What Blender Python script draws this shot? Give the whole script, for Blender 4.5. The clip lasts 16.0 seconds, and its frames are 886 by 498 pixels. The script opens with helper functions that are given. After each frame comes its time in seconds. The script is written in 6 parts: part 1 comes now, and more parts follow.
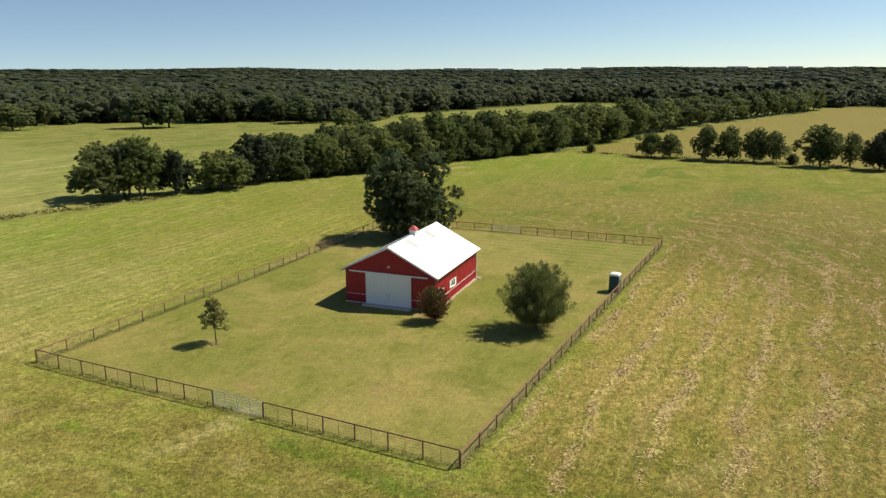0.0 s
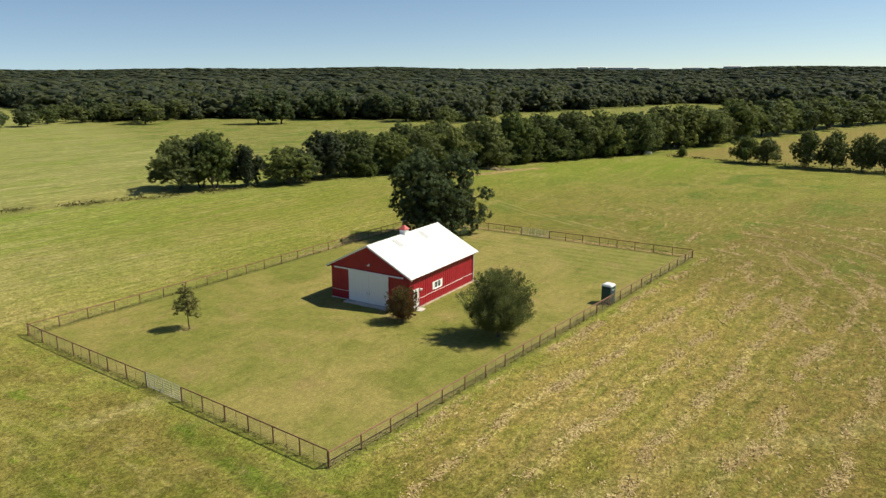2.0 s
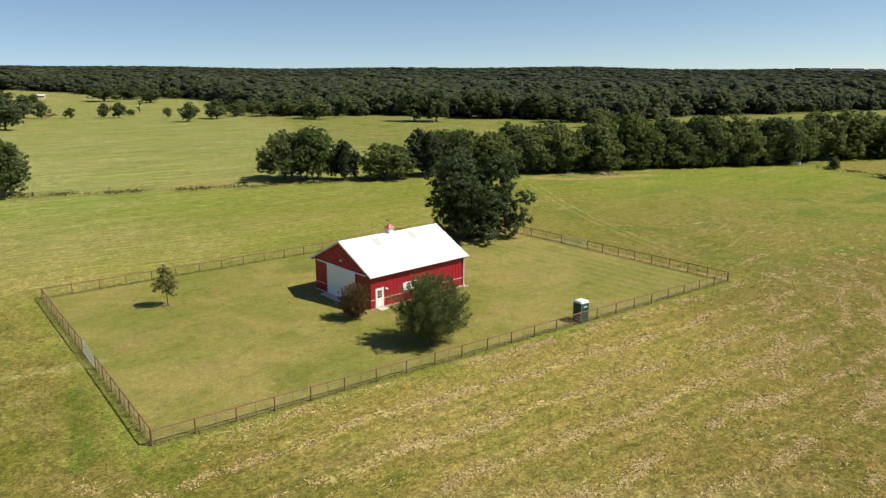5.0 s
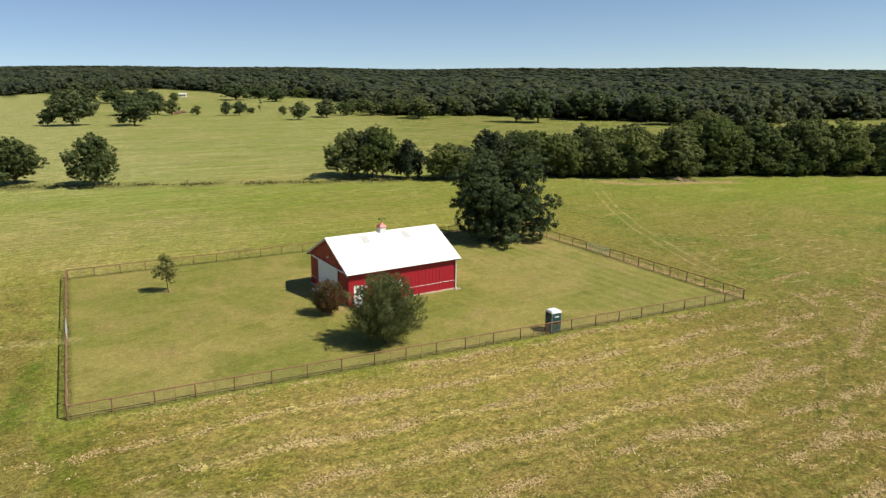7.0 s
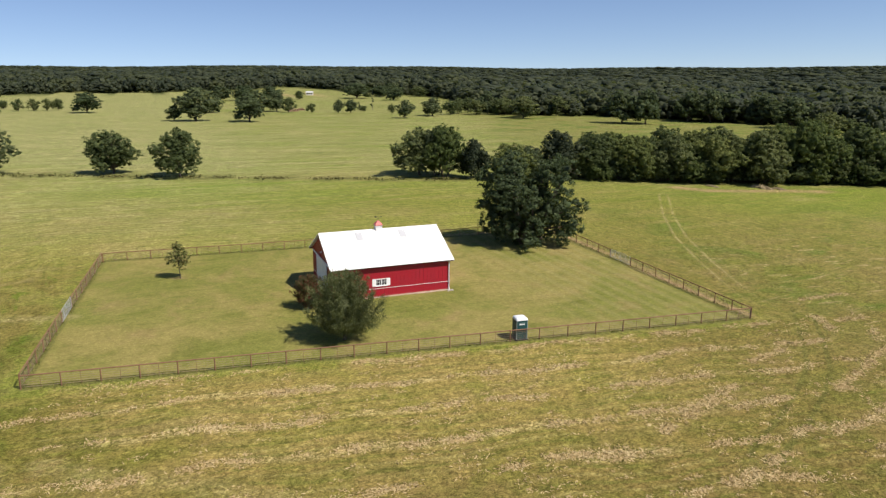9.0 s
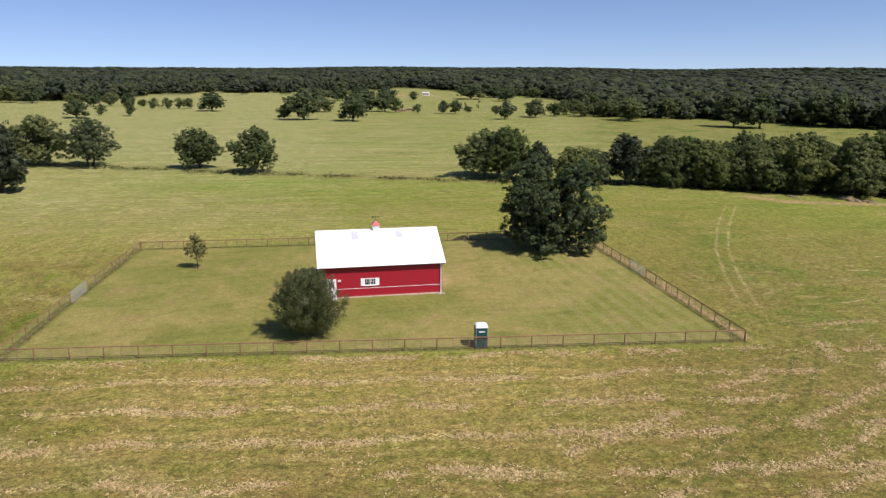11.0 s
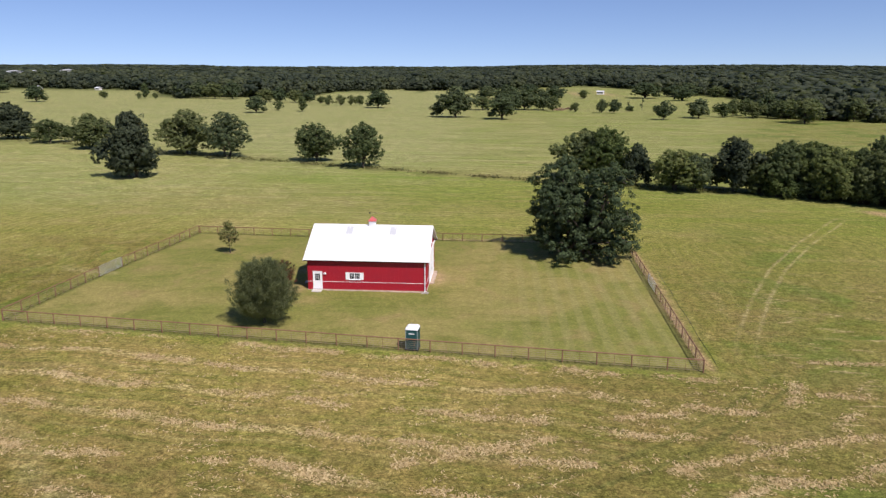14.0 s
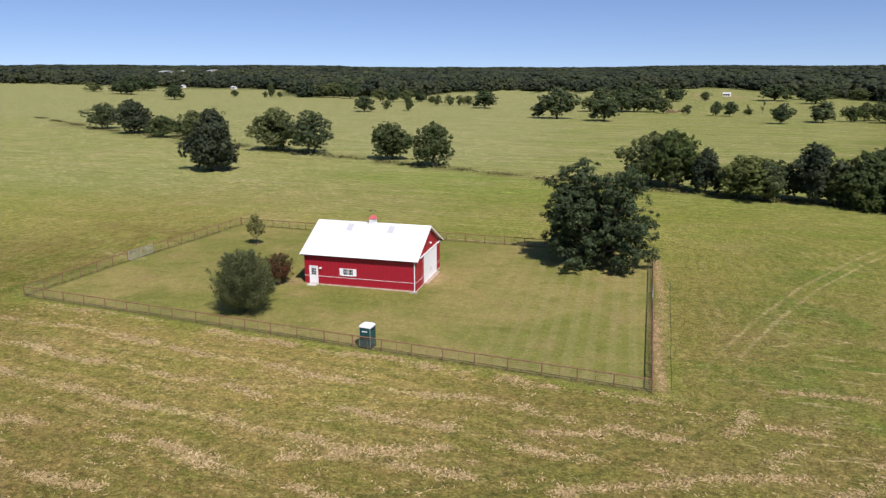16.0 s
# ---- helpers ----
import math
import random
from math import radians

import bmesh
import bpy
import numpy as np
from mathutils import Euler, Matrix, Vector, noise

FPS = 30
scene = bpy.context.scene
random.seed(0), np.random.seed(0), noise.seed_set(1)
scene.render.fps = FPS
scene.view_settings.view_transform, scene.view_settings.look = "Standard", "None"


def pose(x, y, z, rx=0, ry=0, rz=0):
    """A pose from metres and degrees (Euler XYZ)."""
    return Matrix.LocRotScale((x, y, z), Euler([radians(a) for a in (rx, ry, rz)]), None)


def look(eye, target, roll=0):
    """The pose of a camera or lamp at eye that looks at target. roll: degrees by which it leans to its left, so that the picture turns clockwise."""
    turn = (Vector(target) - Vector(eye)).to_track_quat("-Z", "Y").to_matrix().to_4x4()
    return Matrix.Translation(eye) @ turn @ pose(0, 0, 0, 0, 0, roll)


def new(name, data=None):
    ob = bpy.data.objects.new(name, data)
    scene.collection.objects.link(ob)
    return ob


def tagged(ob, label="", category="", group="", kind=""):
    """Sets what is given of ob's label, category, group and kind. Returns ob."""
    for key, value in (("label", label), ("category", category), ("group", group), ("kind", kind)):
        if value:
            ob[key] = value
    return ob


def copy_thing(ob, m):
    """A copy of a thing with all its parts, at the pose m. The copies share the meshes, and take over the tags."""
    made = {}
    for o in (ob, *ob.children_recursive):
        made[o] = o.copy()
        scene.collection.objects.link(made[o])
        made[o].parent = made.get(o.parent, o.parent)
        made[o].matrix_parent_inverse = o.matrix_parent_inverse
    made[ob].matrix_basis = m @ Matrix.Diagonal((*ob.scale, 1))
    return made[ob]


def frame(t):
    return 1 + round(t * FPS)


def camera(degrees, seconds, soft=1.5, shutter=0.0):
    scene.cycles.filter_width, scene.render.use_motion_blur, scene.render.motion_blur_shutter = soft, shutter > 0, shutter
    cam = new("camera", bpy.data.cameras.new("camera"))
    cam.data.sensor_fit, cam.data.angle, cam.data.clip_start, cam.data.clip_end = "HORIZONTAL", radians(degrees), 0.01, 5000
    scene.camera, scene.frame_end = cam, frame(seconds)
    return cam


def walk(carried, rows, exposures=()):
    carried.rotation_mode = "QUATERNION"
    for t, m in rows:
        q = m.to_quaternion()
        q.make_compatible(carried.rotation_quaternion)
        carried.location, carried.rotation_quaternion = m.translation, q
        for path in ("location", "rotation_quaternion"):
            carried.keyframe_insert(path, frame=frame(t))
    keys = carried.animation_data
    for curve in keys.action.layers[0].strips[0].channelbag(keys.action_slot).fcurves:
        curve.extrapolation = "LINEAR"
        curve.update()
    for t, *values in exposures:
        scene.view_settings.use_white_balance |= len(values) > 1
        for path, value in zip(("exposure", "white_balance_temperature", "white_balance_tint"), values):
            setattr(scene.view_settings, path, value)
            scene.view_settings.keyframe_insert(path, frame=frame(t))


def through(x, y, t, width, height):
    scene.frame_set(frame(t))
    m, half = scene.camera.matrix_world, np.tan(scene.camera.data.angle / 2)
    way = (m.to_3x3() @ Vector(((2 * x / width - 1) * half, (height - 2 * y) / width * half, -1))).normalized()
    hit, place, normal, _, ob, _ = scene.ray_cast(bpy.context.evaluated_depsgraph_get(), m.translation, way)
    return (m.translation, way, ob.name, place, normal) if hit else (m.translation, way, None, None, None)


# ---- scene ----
cam = camera(64.0, 16.0, soft=1.4)
PATH = [
    (0, (-3.723, 3.246, 24.19), (-4.415, 5.061, 23.71), -0.0),
    (0.5, (-0.178, 4.883, 24.212), (-0.95, 6.663, 23.731), 0.0),
    (1, (3.322, 6.648, 24.252), (2.467, 8.391, 23.77), 0.1),
    (1.5, (6.763, 8.573, 24.279), (5.828, 10.274, 23.798), 0.1),
    (2, (10.096, 10.647, 24.287), (9.082, 12.302, 23.805), 0.1),
    (2.5, (13.337, 12.864, 24.333), (12.248, 14.47, 23.851), 0.1),
    (3, (16.432, 15.215, 24.366), (15.271, 16.77, 23.884), 0.1),
    (3.5, (19.371, 17.684, 24.392), (18.142, 19.186, 23.908), 0.1),
    (4, (22.305, 20.325, 24.435), (21.009, 21.769, 23.953), 0.0),
    (4.2, (23.394, 21.484, 24.436), (22.071, 22.904, 23.953), 0.1),
    (6.3, (33.369, 34.684, 24.256), (31.796, 35.82, 23.772), 0.5),
    (6.5, (34.201, 35.937, 24.268), (32.608, 37.045, 23.784), 0.5),
    (7, (36.18, 39.18, 24.357), (34.538, 40.214, 23.871), 0.4),
    (7.5, (38.015, 42.493, 24.369), (36.329, 43.451, 23.881), 0.5),
    (8, (39.713, 45.92, 24.375), (37.985, 46.801, 23.886), 0.5),
    (8.5, (41.226, 49.424, 24.38), (39.459, 50.222, 23.889), 0.4),
    (9, (42.566, 52.964, 24.471), (40.764, 53.679, 23.981), 0.4),
    (9.2, (43.036, 54.43, 24.485), (41.221, 55.111, 23.994), 0.5),
    (11.3, (46.5, 69.631, 24.642), (44.589, 69.96, 24.151), 0.3),
    (11.5, (46.69, 71.138, 24.65), (44.774, 71.432, 24.158), 0.3),
    (12, (46.968, 74.877, 24.688), (45.04, 75.084, 24.196), 0.3),
    (12.5, (47.151, 78.678, 24.673), (45.217, 78.796, 24.181), 0.2),
    (13, (47.14, 82.445, 24.675), (45.203, 82.477, 24.18), 0.2),
    (13.5, (46.933, 86.185, 24.66), (44.996, 86.131, 24.165), 0.2),
    (14, (46.536, 89.917, 24.629), (44.604, 89.776, 24.133), 0.1),
    (14.5, (45.989, 93.605, 24.596), (44.065, 93.378, 24.099), 0.2),
    (15, (45.367, 97.276, 24.564), (43.455, 96.964, 24.069), 0.1),
    (15.5, (44.566, 100.916, 24.571), (42.671, 100.517, 24.074), 0.1),
    (16, (43.601, 104.551, 24.528), (41.725, 104.066, 24.033), 0.1),
]
EXPOSURES = [(0.0, 0.38, 7400, 3), (4.0, 0.39, 7300, 4), (7.5, 0.38, 7100, 7), (9.0, 0.37, 6750, 12), (12.5, 0.31, 6350, 20), (16.0, 0.24, 6250, 18)]
walk(cam, [(t, look(eye, target, roll)) for t, eye, target, roll in PATH], EXPOSURES)

# ---- light ----
SUN_FROM = Vector((0.605, 0.50, 1.0)).normalized()
sun_elev = math.asin(SUN_FROM.z)
sun_az = math.atan2(SUN_FROM.x, SUN_FROM.y)
world = bpy.data.worlds.new("sky")
scene.world = world
world.use_nodes = True
wn = world.node_tree
sky = wn.nodes.new("ShaderNodeTexSky")
sky.sky_type = "NISHITA"
sky.sun_disc = False
sky.sun_elevation = sun_elev
sky.sun_rotation = sun_az
sky.air_density = 0.75
sky.dust_density = 0.0
sky.ozone_density = 5.0
# the sky is sampled a little above each line of sight, and higher away from the sun
lift = wn.nodes.new("ShaderNodeVectorMath")
lift.operation = "DOT_PRODUCT"
lift.inputs[1].default_value = (-0.040, -0.012, 1.0)
place = wn.nodes.new("ShaderNodeTexCoord").outputs["Generated"]
split = wn.nodes.new("ShaderNodeSeparateXYZ")
join = wn.nodes.new("ShaderNodeCombineXYZ")
up = wn.nodes.new("ShaderNodeMath")
up.inputs[1].default_value = 0.024
wn.links.new(place, lift.inputs[0])
wn.links.new(place, split.inputs[0])
wn.links.new(lift.outputs["Value"], up.inputs[0])
for i in range(2):
    wn.links.new(split.outputs[i], join.inputs[i])
wn.links.new(up.outputs[0], join.inputs[2])
wn.links.new(join.outputs[0], sky.inputs[0])
# thin summer haze
haze = wn.nodes.new("ShaderNodeMix")
haze.data_type, haze.blend_type = "RGBA", "MULTIPLY"
haze.inputs[0].default_value = 1.0
haze.inputs[7].default_value = (1.06, 1.0, 1.01, 1.0)
wn.links.new(sky.outputs[0], haze.inputs[6])
wn.links.new(haze.outputs[2], wn.nodes["Background"].inputs[0])
wn.nodes["Background"].inputs[1].default_value = 0.090
sun_data = bpy.data.lights.new("sun", "SUN")
sun_data.energy, sun_data.angle, sun_data.color = 5.0, radians(0.5), (1.0, 0.95, 0.86)
sun = new("sun", sun_data)
sun.matrix_world = look(SUN_FROM * 100, (0, 0, 0))

# ---- materials ----


class Net:
    """A node material under construction."""

    def __init__(self, name, rough=0.6, metal=0.0, spec=0.5):
        self.m = bpy.data.materials.new(name)
        self.m.use_nodes = True
        self.t = self.m.node_tree
        self.p = self.t.nodes["Principled BSDF"]
        self.p.inputs["Roughness"].default_value = rough
        self.p.inputs["Metallic"].default_value = metal
        self.p.inputs["Specular IOR Level"].default_value = spec

    def node(self, kind, **sets):
        n = self.t.nodes.new(kind)
        for k, v in sets.items():
            setattr(n, k, v)
        return n

    def plug(self, value, socket):
        if isinstance(value, bpy.types.NodeSocket):
            self.t.links.new(value, socket)
        else:
            socket.default_value = (*value, 1.0) if isinstance(value, tuple) and len(value) == 3 and socket.type == "RGBA" else value

    def pos(self):
        return self.node("ShaderNodeNewGeometry").outputs["Position"]

    def obj(self):
        return self.node("ShaderNodeTexCoord").outputs["Object"]

    def scaled(self, v, s):
        n = self.node("ShaderNodeVectorMath", operation="MULTIPLY")
        self.plug(v, n.inputs[0])
        n.inputs[1].default_value = s
        return n.outputs[0]

    def node_turn(self, v, slope):
        """Places sheared, so that lanes along y lean by a slope."""
        m = self.node("ShaderNodeSeparateXYZ")
        self.plug(v, m.inputs[0])
        k = self.node("ShaderNodeCombineXYZ")
        self.plug(self.math("ADD", m.outputs[0], self.math("MULTIPLY", m.outputs[1], slope)), k.inputs[0])
        self.plug(m.outputs[1], k.inputs[1])
        return k.outputs[0]

    def noise(self, v, scale, detail=4.0, rough=0.55, dist=0.0):
        n = self.node("ShaderNodeTexNoise")
        self.plug(v, n.inputs["Vector"])
        n.inputs["Scale"].default_value = scale
        n.inputs["Detail"].default_value = detail
        n.inputs["Roughness"].default_value = rough
        n.inputs["Distortion"].default_value = dist
        return n.outputs["Fac"]

    def ramp(self, f, a, b, lo=0.0, hi=1.0):
        n = self.node("ShaderNodeMapRange", interpolation_type="SMOOTHSTEP")
        self.plug(f, n.inputs[0])
        for i, x in enumerate((a, b, lo, hi)):
            n.inputs[i + 1].default_value = x
        return n.outputs[0]

    def math(self, op, a, b=0.0, c=0.0):
        n = self.node("ShaderNodeMath", operation=op)
        for i, x in enumerate((a, b, c)):
            self.plug(x, n.inputs[i])
        return n.outputs[0]

    def mix(self, f, a, b, how="MIX"):
        n = self.node("ShaderNodeMix", data_type="RGBA", blend_type=how)
        self.plug(f, n.inputs[0])
        self.plug(a, n.inputs[6])
        self.plug(b, n.inputs[7])
        return n.outputs[2]

    def attr(self, name):
        return self.node("ShaderNodeAttribute", attribute_name=name).outputs["Fac"]

    def island(self):
        return self.node("ShaderNodeNewGeometry").outputs["Random Per Island"]

    def rand(self):
        return self.node("ShaderNodeObjectInfo").outputs["Random"]

    def bump(self, h, strength, dist=0.02):
        n = self.node("ShaderNodeBump")
        n.inputs["Strength"].default_value = strength
        n.inputs["Distance"].default_value = dist
        self.plug(h, n.inputs["Height"])
        self.t.links.new(n.outputs[0], self.p.inputs["Normal"])

    def colour(self, c):
        self.plug(c, self.p.inputs["Base Color"])
        return self.m


def plain(name, col, rough=0.5, metal=0.0, spec=0.5, grime=0.25, scale=3.0, dark=0.6):
    """A coated surface with large stains and fine speckle."""
    n = Net(name, rough, metal, spec)
    v = n.pos()
    big = n.ramp(n.noise(v, scale * 0.35, 5, 0.6), 0.42, 0.72)
    fine = n.ramp(n.noise(v, scale * 12, 3, 0.6), 0.45, 0.7)
    dirt = tuple(x * dark for x in col)
    c = n.mix(n.math("MULTIPLY", big, grime), col, dirt)
    c = n.mix(n.math("MULTIPLY", fine, grime * 0.6), c, tuple(x * (dark + 0.1) for x in col))
    n.plug(n.ramp(big, 0, 1, rough - 0.06, rough + 0.12), n.p.inputs["Roughness"])
    n.bump(n.noise(v, scale * 20, 3), 0.12, 0.01)
    return n.colour(c)


RED = plain("red_painted_metal", (0.325, 0.012, 0.026), 0.45, 0.0, 0.4, 0.30, 2.0, 0.72)
# wall red darkened to stand for the shadow below the eave
EAVE_SHADE_RED = plain("eave_shade_red", (0.10, 0.008, 0.012), 0.5, 0.0, 0.4, 0.3, 2.0, 0.72)
WHITE = plain("white_painted_metal", (0.78, 0.78, 0.78), 0.45, 0.0, 0.4, 0.18, 2.0, 0.82)
ROOF = plain("white_roof_metal", (0.74, 0.74, 0.725), 0.42, 0.0, 0.4, 0.10, 0.8, 0.86)
SKYLIGHT = plain("grey_translucent_sheet", (0.46, 0.465, 0.48), 0.4, 0.0, 0.4, 0.25, 2.0, 0.85)
CUPOLA_RED = plain("faded_red_roof_metal", (0.50, 0.11, 0.10), 0.45, 0.0, 0.4, 0.3, 4.0, 0.75)
RUST = plain("rusty_brown_pipe", (0.215, 0.112, 0.066), 0.75, 0.0, 0.3, 0.6, 5.0, 0.6)
WIRE = plain("weathered_wire", (0.30, 0.22, 0.15), 0.6, 0.0, 0.4, 0.4, 6.0, 0.6)
GALV = plain("galvanised_steel", (0.52, 0.53, 0.54), 0.42, 0.35, 0.5, 0.35, 6.0, 0.7)
CONCRETE = plain("pale_concrete", (0.50, 0.46, 0.42), 0.9, 0.0, 0.2, 0.6, 2.5, 0.65)
RUBBLE = plain("pale_rubble", (0.40, 0.36, 0.32), 0.95, 0.0, 0.2, 0.9, 4.0, 0.5)
GRAVEL = plain("pinkish_gravel", (0.44, 0.33, 0.25), 0.95, 0.0, 0.2, 0.8, 5.0, 0.55)
TEAL = plain("teal_plastic", (0.006, 0.062, 0.064), 0.45, 0.0, 0.5, 0.3, 4.0, 0.6)
BLACK = plain("black_plastic", (0.02, 0.022, 0.024), 0.55, 0.0, 0.4, 0.3, 4.0, 0.6)
PLASTIC = plain("white_plastic", (0.74, 0.75, 0.76), 0.4, 0.0, 0.5, 0.2, 4.0, 0.8)
MULCH = plain("bare_pale_soil", (0.22, 0.175, 0.10), 0.95, 0.0, 0.1, 0.8, 4.0, 0.5)
GREY_PLASTIC = plain("grey_plastic", (0.22, 0.27, 0.28), 0.45, 0.0, 0.5, 0.3, 4.0, 0.7)
BRUSH = plain("reddish_dead_wood", (0.26, 0.15, 0.11), 0.9, 0.0, 0.2, 0.6, 2.0, 0.5)
SIDING = plain("pale_house_siding", (0.62, 0.60, 0.56), 0.7, 0.0, 0.3, 0.3, 1.0, 0.75)
SHINGLE = plain("pale_grey_roofing", (0.55, 0.55, 0.56), 0.7, 0.0, 0.3, 0.3, 1.0, 0.75)


def glass_mat():
    n = Net("dark_window_glass", 0.06, 0.0, 0.6)
    v = n.pos()
    n.bump(n.noise(v, 1.2, 2), 0.05, 0.02)
    return n.colour(n.mix(n.noise(v, 3.0), (0.012, 0.014, 0.018), (0.03, 0.034, 0.04)))


GLASS = glass_mat()


def bark_mat(name, col):
    n = Net(name, 0.9, 0.0, 0.2)
    v = n.scaled(n.obj(), (6.0, 6.0, 1.2))
    f = n.noise(v, 2.0, 6, 0.65)
    n.bump(f, 0.6, 0.04)
    return n.colour(n.mix(f, tuple(x * 0.45 for x in col), tuple(x * 1.5 for x in col)))


BARK = bark_mat("dark_grey_bark", (0.085, 0.068, 0.052))
BARK_PALE = bark_mat("pale_grey_bark", (0.20, 0.17, 0.14))


def leaf_mat(name, dark, mid, light, tint=False, through=0.25, accent=None, share=0.0):
    """Leaves: each leaf differs a little, each tree too; some light passes through."""
    n = Net(name, 0.6, 0.0, 0.10)
    r = n.island()
    v = n.obj()
    big = n.noise(v, 0.45, 2)
    c = n.mix(n.ramp(r, 0.0, 0.75), dark, mid)
    c = n.mix(n.ramp(n.math("ADD", n.math("MULTIPLY", r, 0.5), big), 0.78, 1.2), c, light)
    if accent:
        c = n.mix(n.ramp(n.math("ADD", n.math("MULTIPLY", r, 0.55), n.math("MULTIPLY", big, 0.9)), 1.0 - share, 1.02 - share), c, accent)
    if tint:
        t = n.attr("tint")
        c = n.mix(n.ramp(t, 0.5, 1.0, 0.0, 0.8), c, n.mix(r, (0.062, 0.076, 0.034), (0.090, 0.098, 0.045)))
        c = n.mix(n.ramp(t, 0.0, 0.4, 0.7, 0.0), c, n.mix(r, (0.022, 0.034, 0.024), (0.036, 0.046, 0.032)))
    else:
        hs = n.node("ShaderNodeHueSaturation")
        n.plug(n.ramp(n.rand(), 0, 1, 0.485, 0.515), hs.inputs["Hue"])
        n.plug(n.ramp(n.rand(), 0, 1, 1.2, 0.85), hs.inputs["Value"])
        n.plug(c, hs.inputs["Color"])
        c = hs.outputs[0]
    n.colour(c)
    tr = n.node("ShaderNodeBsdfTranslucent")
    n.plug(n.mix(0.45, c, (0.20, 0.25, 0.045)), tr.inputs["Color"])
    mx = n.node("ShaderNodeMixShader")
    mx.inputs[0].default_value = through
    n.t.links.new(n.p.outputs[0], mx.inputs[1])
    n.t.links.new(tr.outputs[0], mx.inputs[2])
    n.t.links.new(mx.outputs[0], n.t.nodes["Material Output"].inputs[0])
    return n.m


LEAF_OAK = leaf_mat("dark_oak_leaves", (0.045, 0.060, 0.030), (0.071, 0.097, 0.044), (0.116, 0.139, 0.060), False, 0.30)
LEAF_DARK = leaf_mat("dark_cedar_leaves", (0.025, 0.035, 0.020), (0.041, 0.053, 0.031), (0.065, 0.080, 0.041), False, 0.22)
LEAF_MID = leaf_mat("mid_green_leaves", (0.076, 0.098, 0.041), (0.129, 0.156, 0.064), (0.215, 0.238, 0.092), False, 0.48)
LEAF_YELLOW = leaf_mat("yellow_green_leaves", (0.076, 0.103, 0.037), (0.144, 0.177, 0.059), (0.273, 0.290, 0.091), False, 0.50)
LEAF_GREY = leaf_mat("grey_green_leaves", (0.059, 0.076, 0.041), (0.103, 0.131, 0.064), (0.183, 0.210, 0.103), False, 0.45)
LEAF_ELM = leaf_mat("grey_green_elm_leaves", (0.073, 0.090, 0.042), (0.112, 0.133, 0.059), (0.181, 0.202, 0.092), False, 0.35)
LEAF_RED = leaf_mat("reddish_green_leaves", (0.056, 0.062, 0.024), (0.119, 0.094, 0.041), (0.219, 0.111, 0.062), False, 0.2, (0.20, 0.060, 0.046), 0.22)
LEAF_YOUNG = leaf_mat("olive_young_leaves", (0.078, 0.098, 0.033), (0.154, 0.158, 0.053), (0.324, 0.222, 0.088), False, 0.25)
LEAF_WOOD = leaf_mat("woodland_leaves", (0.044, 0.054, 0.035), (0.060, 0.072, 0.042), (0.081, 0.091, 0.050), True, 0.30)
WEED = leaf_mat("dry_weeds", (0.05, 0.055, 0.02), (0.12, 0.11, 0.04), (0.22, 0.19, 0.08), False, 0.2)
VERGE = leaf_mat("uncut_verge_grass", (0.085, 0.090, 0.024), (0.150, 0.145, 0.040), (0.280, 0.226, 0.078), False, 0.25)
STRAW = leaf_mat("pale_cut_hay", (0.300, 0.228, 0.098), (0.455, 0.362, 0.178), (0.585, 0.488, 0.258), False, 0.2)
TUFT = leaf_mat("meadow_grass_blades", (0.101, 0.106, 0.019), (0.158, 0.145, 0.036), (0.238, 0.198, 0.072), False, 0.25)


